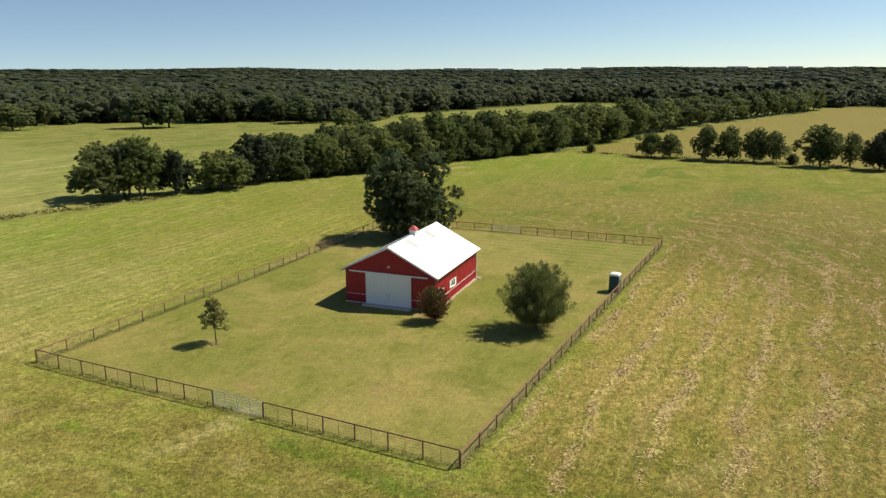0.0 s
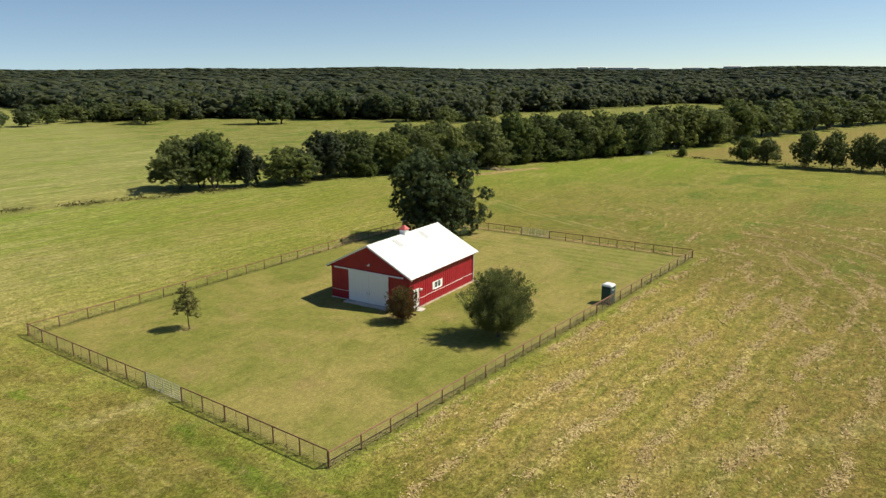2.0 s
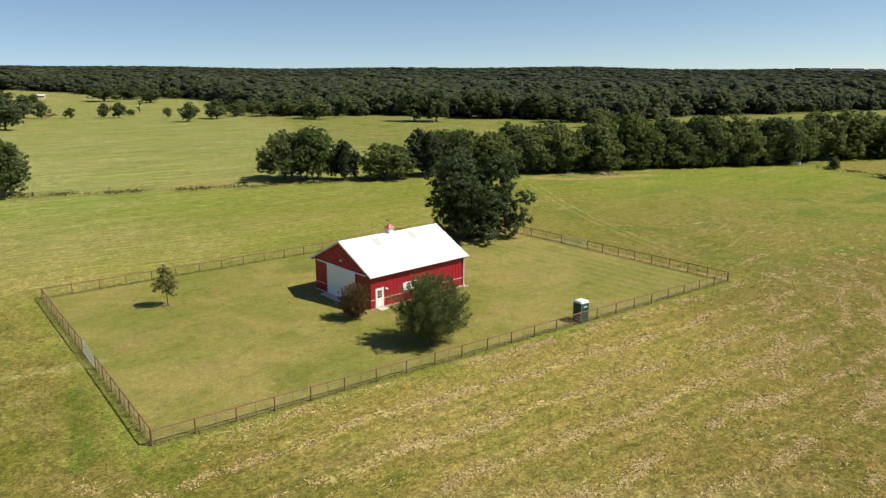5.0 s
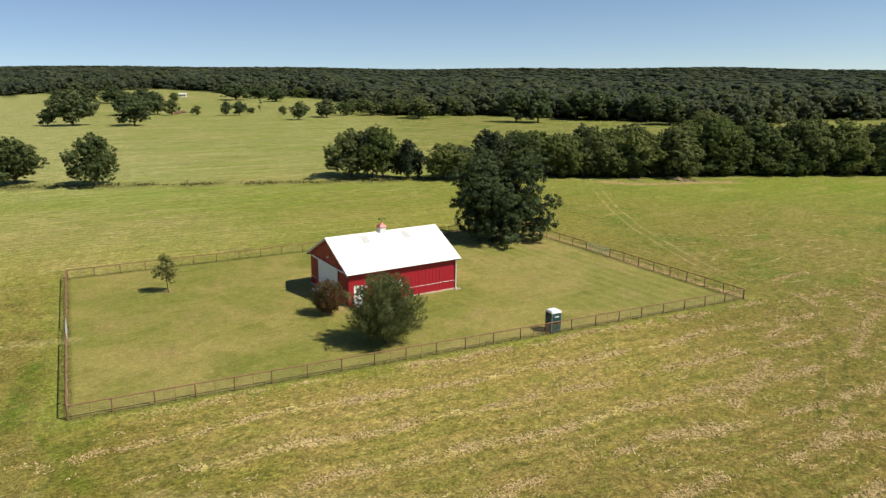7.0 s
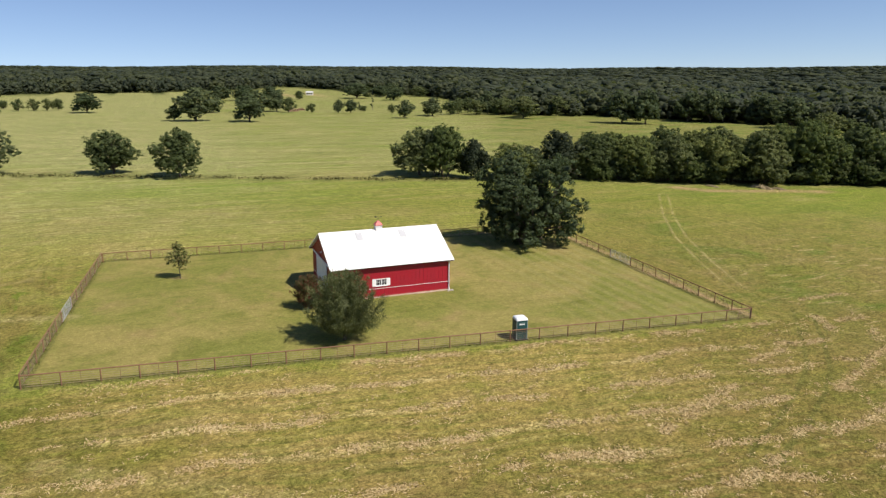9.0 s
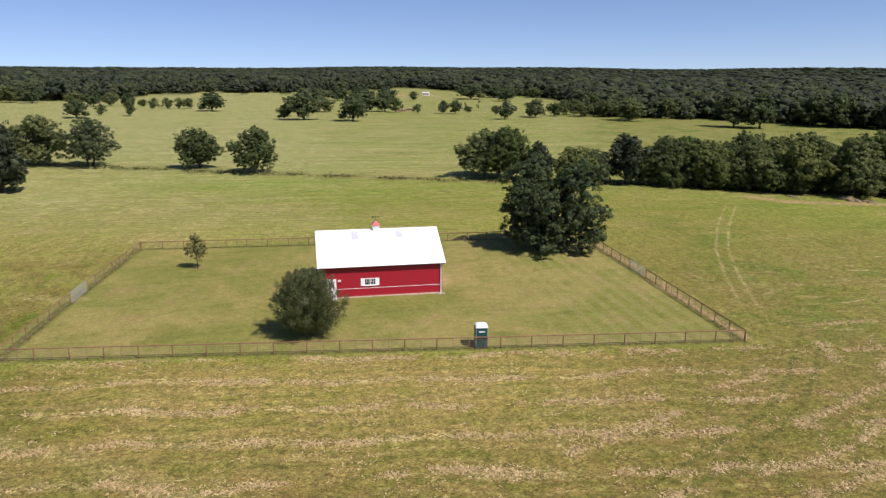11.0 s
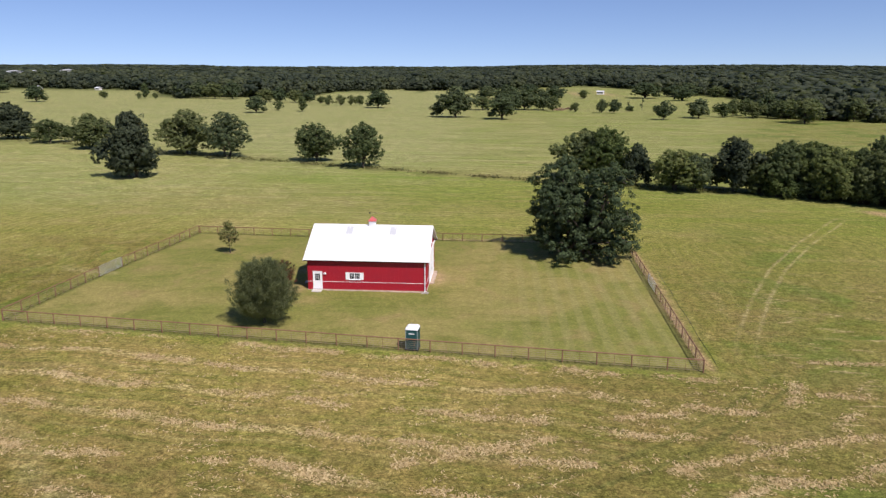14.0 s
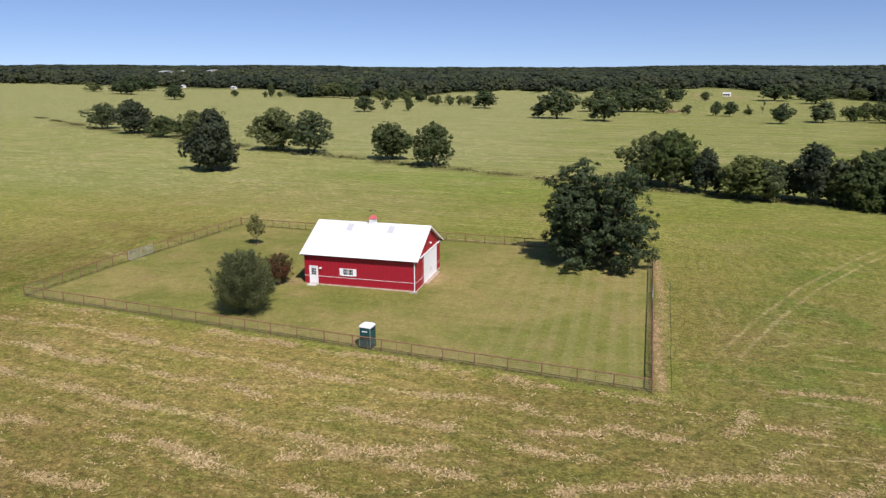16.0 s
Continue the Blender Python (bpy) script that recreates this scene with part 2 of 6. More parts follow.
def ground_mat():
    n = Net("meadow_ground", 0.95, 0.0, 0.05)
    v = n.pos()
    d = n.attr("fence_dist")
    rows = n.attr("rows")
    lawn = n.ramp(d, 0.05, -0.5)
    sep = n.node("ShaderNodeSeparateXYZ")
    n.plug(v, sep.inputs[0])
    px_, py_ = sep.outputs[0], sep.outputs[1]
    huge = n.noise(v, 0.018, 4, 0.55)
    big = n.noise(v, 0.07, 5, 0.6, 0.4)
    soft = n.noise(v, 0.17, 4, 0.55, 0.7)
    med = n.noise(v, 0.42, 5, 0.6, 0.6)
    mid = n.noise(v, 1.1, 5, 0.65, 0.8)
    string = n.noise(n.scaled(v, (1.0, 0.70, 1.0)), 2.6, 6, 0.72, 1.6)
    grain = n.noise(v, 9.0, 4, 0.75, 0.8)
    lane = n.noise(n.scaled(v, (1.0, 0.10, 1.0)), 0.34, 5, 0.62, 0.3)
    streak = n.noise(n.scaled(v, (1.0, 0.16, 1.0)), 0.9, 5, 0.65)

    def over(c, f, a, b, most, col):
        return n.mix(n.ramp(f, a, b, 0, most), c, col)

    def where(c, mask, f, a, b, most, col, least=0.0):
        return n.mix(n.math("MULTIPLY", mask, n.ramp(f, a, b, least, most)), c, col)

    # open meadow, in long soft lanes
    c = n.mix(n.ramp(huge, 0.35, 0.68), (0.160, 0.180, 0.033), (0.215, 0.205, 0.052))
    c = over(c, big, 0.50, 0.72, 0.7, (0.268, 0.226, 0.082))
    c = over(c, big, 0.46, 0.28, 0.7, (0.128, 0.168, 0.022))
    c = over(c, lane, 0.54, 0.72, 0.65, (0.285, 0.245, 0.096))
    c = over(c, lane, 0.47, 0.30, 0.65, (0.122, 0.150, 0.026))
    c = over(c, soft, 0.56, 0.74, 0.45, (0.300, 0.240, 0.105))
    c = over(c, soft, 0.42, 0.28, 0.5, (0.118, 0.155, 0.022))
    c = over(c, med, 0.56, 0.76, 0.45, (0.31, 0.24, 0.10))
    c = over(c, med, 0.43, 0.27, 0.45, (0.108, 0.128, 0.024))
    # old mowing lines in the far meadow, and a paler pasture beyond the ditch
    lines = n.noise(n.scaled(n.node_turn(v, -0.12), (1.0, 0.045, 1.0)), 0.36, 4, 0.6, 0.25)
    thin = n.noise(n.scaled(n.node_turn(v, -0.05), (1.0, 0.07, 1.0)), 1.1, 4, 0.6, 0.3)
    pasture = n.ramp(n.math("ADD", px_, n.math("MULTIPLY", py_, -0.45)), -140.0, -185.0)
    c = n.mix(n.math("MULTIPLY", pasture, 0.60), c, n.mix(n.ramp(lane, 0.38, 0.62), (0.166, 0.182, 0.064), (0.250, 0.240, 0.102)))
    far = n.math("MULTIPLY", n.ramp(px_, -62.0, -95.0), n.ramp(soft, 0.3, 0.6, 0.35, 1.0))
    c = where(c, far, lines, 0.46, 0.34, 0.60, (0.112, 0.138, 0.030))
    c = where(c, far, lines, 0.54, 0.68, 0.55, (0.295, 0.262, 0.116))
    c = where(c, far, thin, 0.46, 0.34, 0.85, (0.110, 0.122, 0.034))
    c = where(c, far, thin, 0.54, 0.68, 0.65, (0.31, 0.272, 0.128))
    c = where(c, far, n.noise(n.scaled(v, (1.0, 0.3, 1.0)), 0.09, 4, 0.6), 0.50, 0.62, 0.45, (0.130, 0.185, 0.024))
    dry = n.math("MULTIPLY", n.ramp(n.math("ADD", px_, n.math("MULTIPLY", py_, -0.1)), -58.0, -90.0), n.ramp(py_, 100.0, 55.0))
    c = where(c, dry, lane, 0.36, 0.64, 0.55, n.mix(n.ramp(soft, 0.36, 0.64), (0.225, 0.235, 0.092), (0.300, 0.278, 0.128)), 0.35)
    # fresher grass on the near side of the ditch
    damp = n.math("SUBTRACT", px_, n.math("SUBTRACT", n.math("MULTIPLY", py_, 0.45), 160.0))
    damp = n.math("MULTIPLY", n.ramp(damp, 2.0, 9.0), n.ramp(damp, 58.0, 26.0))
    damp = n.math("MULTIPLY", damp, n.ramp(py_, 15.0, 70.0))
    c = where(c, damp, lane, 0.34, 0.60, 0.25, (0.122, 0.178, 0.020), 0.75)
    # hay rows that follow the fence
    ph = n.math("FRACT", n.math("DIVIDE", n.math("SUBTRACT", n.attr("row_dist"), 1.3 - 2.4), 4.8))
    off = n.math("ABSOLUTE", n.math("SUBTRACT", ph, 0.5))
    band = n.ramp(n.math("ADD", off, n.math("MULTIPLY", n.math("SUBTRACT", med, 0.5), 0.30)), 0.20, 0.03)
    patch = n.ramp(n.noise(n.scaled(v, (1.0, 0.45, 1.0)), 0.24, 5, 0.7), 0.44, 0.57)
    clump = n.ramp(n.math("ADD", n.math("MULTIPLY", string, 0.7), n.math("MULTIPLY", grain, 0.3)), 0.43, 0.56)
    hay = n.math("MULTIPLY", n.math("MULTIPLY", band, patch), n.math("MULTIPLY", rows, clump))
    stub = n.mix(n.ramp(soft, 0.36, 0.60), (0.190, 0.162, 0.040), (0.252, 0.186, 0.062))
    stub = n.mix(n.ramp(lane, 0.48, 0.70, 0, 0.6), stub, (0.272, 0.200, 0.084))
    stub = n.mix(n.ramp(big, 0.50, 0.66, 0, 0.5), stub, (0.215, 0.150, 0.052))
    stub = n.mix(n.ramp(med, 0.42, 0.26, 0, 0.6), stub, (0.112, 0.122, 0.026))
    stub = n.mix(n.ramp(mid, 0.60, 0.74, 0, 0.6), stub, (0.215, 0.122, 0.056))
    c = n.mix(n.math("MULTIPLY", rows, 0.88), c, stub)
    c = where(c, rows, off, 0.30, 0.48, 0.35, (0.150, 0.152, 0.034))
    c = where(c, n.math("MULTIPLY", rows, band), string, 0.44, 0.34, 0.35, (0.135, 0.112, 0.042))
    c = n.mix(n.math("MULTIPLY", hay, 0.85), c, (0.43, 0.345, 0.155))
    # the outer rows lie in thicker, darker stubble
    c = where(c, rows, d, 7.0, 30.0, 0.80, n.mix(n.ramp(med, 0.4, 0.6), (0.102, 0.094, 0.022), (0.148, 0.108, 0.034)))
    # darker olive tone towards the gate corner, browner trash round the far one
    gate_end = n.math("MULTIPLY", n.ramp(py_, 58.0, 38.0), n.math("MULTIPLY", n.ramp(d, 0.5, 4.0), n.ramp(px_, -50.0, -22.0)))
    c = where(c, gate_end, soft, 0.30, 0.62, 0.55, n.mix(n.ramp(med, 0.35, 0.65), (0.086, 0.090, 0.015), (0.130, 0.108, 0.024)), 0.85)
    blot = n.noise(n.scaled(v, (0.8, 1.1, 1.0)), 0.15, 5, 0.6, 0.9)
    c = where(c, gate_end, blot, 0.52, 0.63, 0.60, (0.205, 0.168, 0.058))
    c = where(c, gate_end, blot, 0.46, 0.35, 0.60, (0.082, 0.104, 0.014))
    c = where(c, gate_end, n.noise(v, 0.30, 5, 0.65, 0.7), 0.57, 0.68, 0.60, (0.150, 0.100, 0.040))
    far_end = n.math("MULTIPLY", rows, n.ramp(n.math("ADD", py_, n.math("MULTIPLY", px_, 0.3)), 82.0, 102.0))
    c = where(c, far_end, soft, 0.34, 0.60, 0.70, n.mix(n.ramp(med, 0.4, 0.62), (0.110, 0.102, 0.024), (0.150, 0.108, 0.036)), 0.52)
    # lines left by the mower, turn by turn round the yard
    lay = n.math("ABSOLUTE", n.math("SUBTRACT", n.math("FRACT", n.math("DIVIDE", n.attr("row_dist"), 1.6)), 0.5))
    lay = n.math("ADD", lay, n.math("MULTIPLY", n.math("SUBTRACT", mid, 0.5), 0.5))
    swath = n.math("MULTIPLY", n.math("MULTIPLY", n.ramp(d, 1.5, 4.0), n.ramp(d, 80.0, 45.0)), n.ramp(n.noise(v, 0.11, 3, 0.6), 0.40, 0.56))
    c = where(c, swath, lay, 0.16, 0.02, 0.55, (0.115, 0.122, 0.026))
    c = where(c, swath, lay, 0.36, 0.48, 0.30, (0.280, 0.245, 0.090))
    # patchy worn ground on the gate side
    west = n.ramp(n.math("ADD", py_, n.math("MULTIPLY", px_, 0.1)), 41.5, 36.0)
    west = n.math("MULTIPLY", west, n.math("MULTIPLY", n.ramp(d, 34.0, 10.0), n.ramp(px_, -62.0, -46.0, 0.25, 1.0)))
    c = where(c, west, soft, 0.40, 0.58, 0.75, n.mix(n.ramp(med, 0.35, 0.65), (0.120, 0.102, 0.026), (0.180, 0.146, 0.042)))
    c = where(c, west, n.noise(n.scaled(v, (0.8, 1.2, 1.0)), 0.26, 4, 0.6, 0.9), 0.55, 0.68, 0.50, (0.26, 0.215, 0.090))
    c = where(c, west, n.noise(n.scaled(v, (0.5, 1.1, 1.0)), 0.21, 5, 0.65, 1.2), 0.56, 0.66, 0.75, (0.100, 0.142, 0.016))
    c = where(c, west, n.noise(v, 0.33, 5, 0.7, 0.8), 0.60, 0.70, 0.6, (0.120, 0.098, 0.048))
    # heavier, darker grass in the next field
    east = n.math("MULTIPLY", n.ramp(n.math("ADD", py_, n.math("MULTIPLY", px_, 0.35)), 84.0, 122.0), n.math("SUBTRACT", 1.0, n.math("MULTIPLY", damp, 0.6)))
    c = where(c, east, soft, 0.30, 0.60, 0.30, n.mix(big, (0.104, 0.122, 0.021), (0.146, 0.124, 0.036)), 0.80)
    patchy = n.noise(n.scaled(v, (1.0, 0.6, 1.0)), 0.085, 5, 0.62, 0.6)
    c = where(c, east, patchy, 0.53, 0.62, 0.75, (0.088, 0.126, 0.022))
    c = where(c, east, patchy, 0.44, 0.34, 0.35, (0.180, 0.142, 0.050))
    # a browner patch of stubble with pale wisps beyond the far corner
    stubble = n.math("MULTIPLY", n.math("MULTIPLY", n.ramp(py_, 110.0, 117.0), n.ramp(py_, 190.0, 140.0)), n.ramp(n.math("ADD", px_, n.math("MULTIPLY", py_, 0.25)), -16.0, 4.0))
    c = where(c, stubble, soft, 0.40, 0.62, 0.45, (0.158, 0.122, 0.042), 0.04)
    c = where(c, stubble, n.noise(n.scaled(v, (1.0, 0.22, 1.0)), 1.3, 5, 0.7, 0.8), 0.56, 0.66, 0.65, (0.37, 0.285, 0.145))
    # mown yard
    y = n.mix(n.ramp(big, 0.40, 0.60), (0.158, 0.162, 0.040), (0.226, 0.194, 0.064))
    y = over(y, soft, 0.52, 0.70, 0.55, (0.245, 0.181, 0.077))
    y = over(y, soft, 0.44, 0.30, 0.55, (0.115, 0.128, 0.026))
    y = over(y, med, 0.55, 0.76, 0.4, (0.252, 0.194, 0.078))
    y = over(y, med, 0.45, 0.27, 0.45, (0.106, 0.114, 0.024))
    y = over(y, streak, 0.50, 0.30, 0.4, (0.113, 0.118, 0.027))
    stripe = n.node("ShaderNodeTexWave", wave_type="BANDS", bands_direction="Y")
    n.plug(n.scaled(v, (-0.06, 1.0, 1.0)), stripe.inputs["Vector"])
    stripe.inputs["Scale"].default_value = 0.17
    stripe.inputs["Distortion"].default_value = 0.8
    on = n.ramp(py_, 86.0, 98.0)
    y = where(y, on, stripe.outputs["Fac"], 0.35, 0.75, 0.26, (0.255, 0.228, 0.096))
    c = n.mix(lawn, c, y)
    # uncut darker grass and painted netting shadow under the fence, trodden soil beside it
    verge_shade = n.ramp(n.math("ABSOLUTE", d), 0.55, 0.15)
    c = where(c, verge_shade, mid, 0.36, 0.58, 0.75, (0.086, 0.082, 0.030), 0.25)
    edge = n.math("MULTIPLY", n.ramp(d, 0.2, 0.7), n.ramp(d, 3.0, 1.2))
    c = where(c, edge, med, 0.45, 0.60, 0.7, (0.132, 0.158, 0.026))
    c = where(c, n.attr("bare"), mid, 0.30, 0.62, 0.85, (0.335, 0.215, 0.125), 0.35)
    c = where(c, n.attr("track"), mid, 0.32, 0.58, 0.80, (0.37, 0.300, 0.150), 0.25)
    rut = n.math("ABSOLUTE", n.math("SUBTRACT", n.math("ABSOLUTE", n.attr("rut")), 0.85))
    rut = n.math("MULTIPLY", n.ramp(n.math("ADD", rut, n.math("MULTIPLY", n.math("SUBTRACT", mid, 0.5), 0.9)), 0.34, 0.06), n.ramp(px_, -10.0, -26.0))
    c = where(c, rut, med, 0.36, 0.60, 0.60, (0.330, 0.275, 0.125), 0.08)
    c = where(c, n.attr("lush"), med, 0.36, 0.58, 0.85, (0.070, 0.112, 0.012), 0.25)
    turn = n.math("ABSOLUTE", n.math("SUBTRACT", n.math("ABSOLUTE", n.attr("turn")), 0.9))
    turn = n.ramp(n.math("ADD", turn, n.math("MULTIPLY", n.math("SUBTRACT", mid, 0.5), 0.7)), 0.36, 0.08)
    c = where(c, turn, med, 0.30, 0.60, 0.65, (0.085, 0.090, 0.024), 0.30)
    tan = n.attr("tan_field")
    c = where(c, tan, big, 0.25, 0.6, 1.0, n.mix(med, (0.150, 0.128, 0.038), (0.215, 0.170, 0.060)), 0.65)
    c = where(c, n.attr("weedy"), med, 0.35, 0.6, 0.9, (0.085, 0.085, 0.028), 0.2)
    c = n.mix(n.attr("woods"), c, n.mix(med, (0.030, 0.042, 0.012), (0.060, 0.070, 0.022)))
    # tufts and fine blades
    clod = n.noise(v, 5.0, 4, 0.7, 1.0)
    f = n.math("MULTIPLY", n.ramp(string, 0.34, 0.66, 0.62, 1.40), n.ramp(clod, 0.34, 0.66, 0.76, 1.26))
    f = n.math("MULTIPLY", f, n.ramp(grain, 0.34, 0.66, 0.76, 1.26))
    f = n.math("MULTIPLY", f, n.ramp(mid, 0.32, 0.68, 0.84, 1.16))
    fleck = n.noise(n.scaled(v, (1.0, 0.38, 1.0)), 3.4, 6, 0.72, 1.2)
    f = n.math("MULTIPLY", f, n.math("ADD", 1.0, n.math("MULTIPLY", rows, n.ramp(fleck, 0.36, 0.64, -0.18, 0.20))))
    blade = n.noise(n.scaled(n.node_turn(v, -0.08), (1.0, 0.14, 1.0)), 2.4, 5, 0.7, 0.4)
    f = n.math("MULTIPLY", f, n.math("ADD", 1.0, n.math("MULTIPLY", far, n.ramp(blade, 0.36, 0.64, -0.36, 0.34))))
    calm = n.math("MAXIMUM", n.math("MULTIPLY", lawn, 0.55), n.ramp(px_, -60.0, -85.0, 0, 0.2))
    mixf = n.node("ShaderNodeMix", data_type="FLOAT")
    n.plug(calm, mixf.inputs[0])
    n.plug(f, mixf.inputs[2])
    mixf.inputs[3].default_value = 1.0
    c = n.mix(1.0, c, mixf.outputs[0], "MULTIPLY")
    h = n.math("ADD", n.math("MULTIPLY", string, 0.6), n.math("MULTIPLY", grain, 0.4))
    h = n.math("ADD", h, n.math("MULTIPLY", hay, 0.5))
    n.bump(h, 0.5, 0.13)
    return n.colour(c)


GROUND = ground_mat()

# ---- mesh helpers ----


def mesh_from(name, bm, mat):
    me = bpy.data.meshes.new(name)
    bm.to_mesh(me)
    bm.free()
    me.materials.append(mat)
    return me


def part(name, bm, mat, parent, label=""):
    """One mesh object under a thing or a part; built in the world, kept in place."""
    ob = new(name, mesh_from(name, bm, mat))
    adopt(ob, parent)
    return tagged(ob, label)


def adopt(ob, parent):
    if parent is not None:
        ob.parent = parent
        ob.matrix_parent_inverse = placed(parent).inverted()


def placed(ob):
    """Where ob stands in the world."""
    m = ob.matrix_basis
    return m if ob.parent is None else placed(ob.parent) @ ob.matrix_parent_inverse @ m


def box(bm, x0, x1, y0, y1, z0, z1, bevel=0.0):
    vs = [bm.verts.new((x, y, z)) for x in (x0, x1) for y in (y0, y1) for z in (z0, z1)]
    q = [(0, 1, 3, 2), (4, 6, 7, 5), (0, 4, 5, 1), (2, 3, 7, 6), (0, 2, 6, 4), (1, 5, 7, 3)]
    fs = [bm.faces.new([vs[i] for i in f]) for f in q]
    if bevel:
        es = {e for f in fs for e in f.edges}
        bmesh.ops.bevel(bm, geom=list(es), offset=bevel, segments=1, affect="EDGES")
    return vs


def boxed(*args, bevel=0.0):
    bm = bmesh.new()
    box(bm, *args, bevel=bevel)
    bmesh.ops.recalc_face_normals(bm, faces=bm.faces)
    return bm


def tube(bm, p0, p1, r0, r1=None, seg=6, cap=True):
    p0, p1 = Vector(p0), Vector(p1)
    r1 = r0 if r1 is None else r1
    q = (p1 - p0).to_track_quat("Z", "Y").to_matrix()
    rings = []
    for p, r in ((p0, r0), (p1, r1)):
        rings.append([bm.verts.new(p + q @ Vector((r * math.cos(a), r * math.sin(a), 0))) for a in (2 * math.pi * k / seg for k in range(seg))])
    for k in range(seg):
        bm.faces.new((rings[0][k], rings[0][(k + 1) % seg], rings[1][(k + 1) % seg], rings[1][k]))
    if cap:
        bm.faces.new(rings[0][::-1])
        bm.faces.new(rings[1])


def tubed(*args, **kw):
    bm = bmesh.new()
    tube(bm, *args, **kw)
    return bm


def prism(bm, pts, axis, a, b):
    """A closed outline (2D) drawn out along x or y from a to b."""
    def at(p, c):
        return (c, p[0], p[1]) if axis == "x" else (p[0], c, p[1])
    lo = [bm.verts.new(at(p, a)) for p in pts]
    hi = [bm.verts.new(at(p, b)) for p in pts]
    k = len(pts)
    for i in range(k):
        bm.faces.new((lo[i], lo[(i + 1) % k], hi[(i + 1) % k], hi[i]))
    bm.faces.new(lo[::-1])
    bm.faces.new(hi)
    bmesh.ops.recalc_face_normals(bm, faces=bm.faces)


def prismed(*args):
    bm = bmesh.new()
    prism(bm, *args)
    return bm


def mesh_np(name, verts, quads, mat, tris=None, tint=None):
    """A mesh from arrays of places and of four-cornered and three-cornered faces."""
    me = bpy.data.meshes.new(name)
    nq = len(quads)
    nt = 0 if tris is None else len(tris)
    me.vertices.add(len(verts))
    me.vertices.foreach_set("co", np.asarray(verts, np.float32).ravel())
    loops = np.asarray(quads, np.int32).ravel()
    starts = np.arange(nq) * 4
    if nt:
        loops = np.concatenate([loops, np.asarray(tris, np.int32).ravel()])
        starts = np.concatenate([starts, nq * 4 + np.arange(nt) * 3])
    me.loops.add(len(loops))
    me.loops.foreach_set("vertex_index", loops)
    me.polygons.add(nq + nt)
    me.polygons.foreach_set("loop_start", starts.astype(np.int32))
    if tint is not None:
        me.attributes.new("tint", "FLOAT", "POINT").data.foreach_set("value", np.asarray(tint, np.float32))
    me.update(calc_edges=True)
    me.materials.append(mat)
    return me


def unit(v):
    return v / np.maximum(np.linalg.norm(v, axis=-1, keepdims=True), 1e-6)


def leaf_quads(centres, normals, sizes, rng, long=1.5):
    """A folded pointed leaf clump at each centre, facing each normal."""
    k = len(centres)
    a = unit(np.cross(normals, rng.normal(size=(k, 3))))
    b = np.cross(normals, a)
    s = np.asarray(sizes)[:, None]
    fold = normals * s * 0.22
    v = np.stack([centres - a * s * 0.5 * long, centres + b * s * 0.42 - fold, centres + a * s * 0.5 * long, centres - b * s * 0.42 - fold], 1).reshape(-1, 3)
    return v, np.arange(4 * k).reshape(k, 4)


ICO = bmesh.new()
bmesh.ops.create_icosphere(ICO, subdivisions=2, radius=1.0)
ICO_V = np.array([v.co[:] for v in ICO.verts])
ICO_F = np.array([[v.index for v in f.verts] for f in ICO.faces])
ICO.free()
ICO1 = bmesh.new()
bmesh.ops.create_icosphere(ICO1, subdivisions=1, radius=1.0)
ICO1_V = np.array([v.co[:] for v in ICO1.verts])
ICO1_F = np.array([[v.index for v in f.verts] for f in ICO1.faces])
ICO1.free()


def crown_lobes(rng, h, r, low, count, squash=0.8, cone=0.0, ragged=0.25, blob=0.38, wave=0.18, flat=0.70):
    """Centres and radii of the leafy masses on the limbs of a crown."""
    out = []
    ph1, ph2 = rng.uniform(0, 6.28), rng.uniform(0, 6.28)
    for i in range(count):
        u = (i + 0.5) / count
        br = r * blob * rng.uniform(0.62, 1.25) * (1 - 0.35 * cone * u)
        bz = br * squash * rng.uniform(0.85, 1.15)
        z = low + bz + (h - low - 2 * bz) * u
        prof = math.sqrt(max(0.05, 1 - (2 * u - 0.86) ** 2 * flat)) * (1 - cone * u)
        a = i * 2.399 + rng.uniform(-0.5, 0.5)
        prof *= 1 + wave * (0.6 * math.sin(2 * a + ph1 + 2.0 * u) + 0.5 * math.sin(3 * a + ph2 - 4.0 * u))
        rad = max(0.0, r * prof - br * 0.92) * (1.0 + ragged * rng.uniform(-1.0, 0.45))
        if i % 6 == 5:
            rad *= 0.35
        out.append((rad * math.cos(a), rad * math.sin(a), z, br, bz))
    return np.array(out)


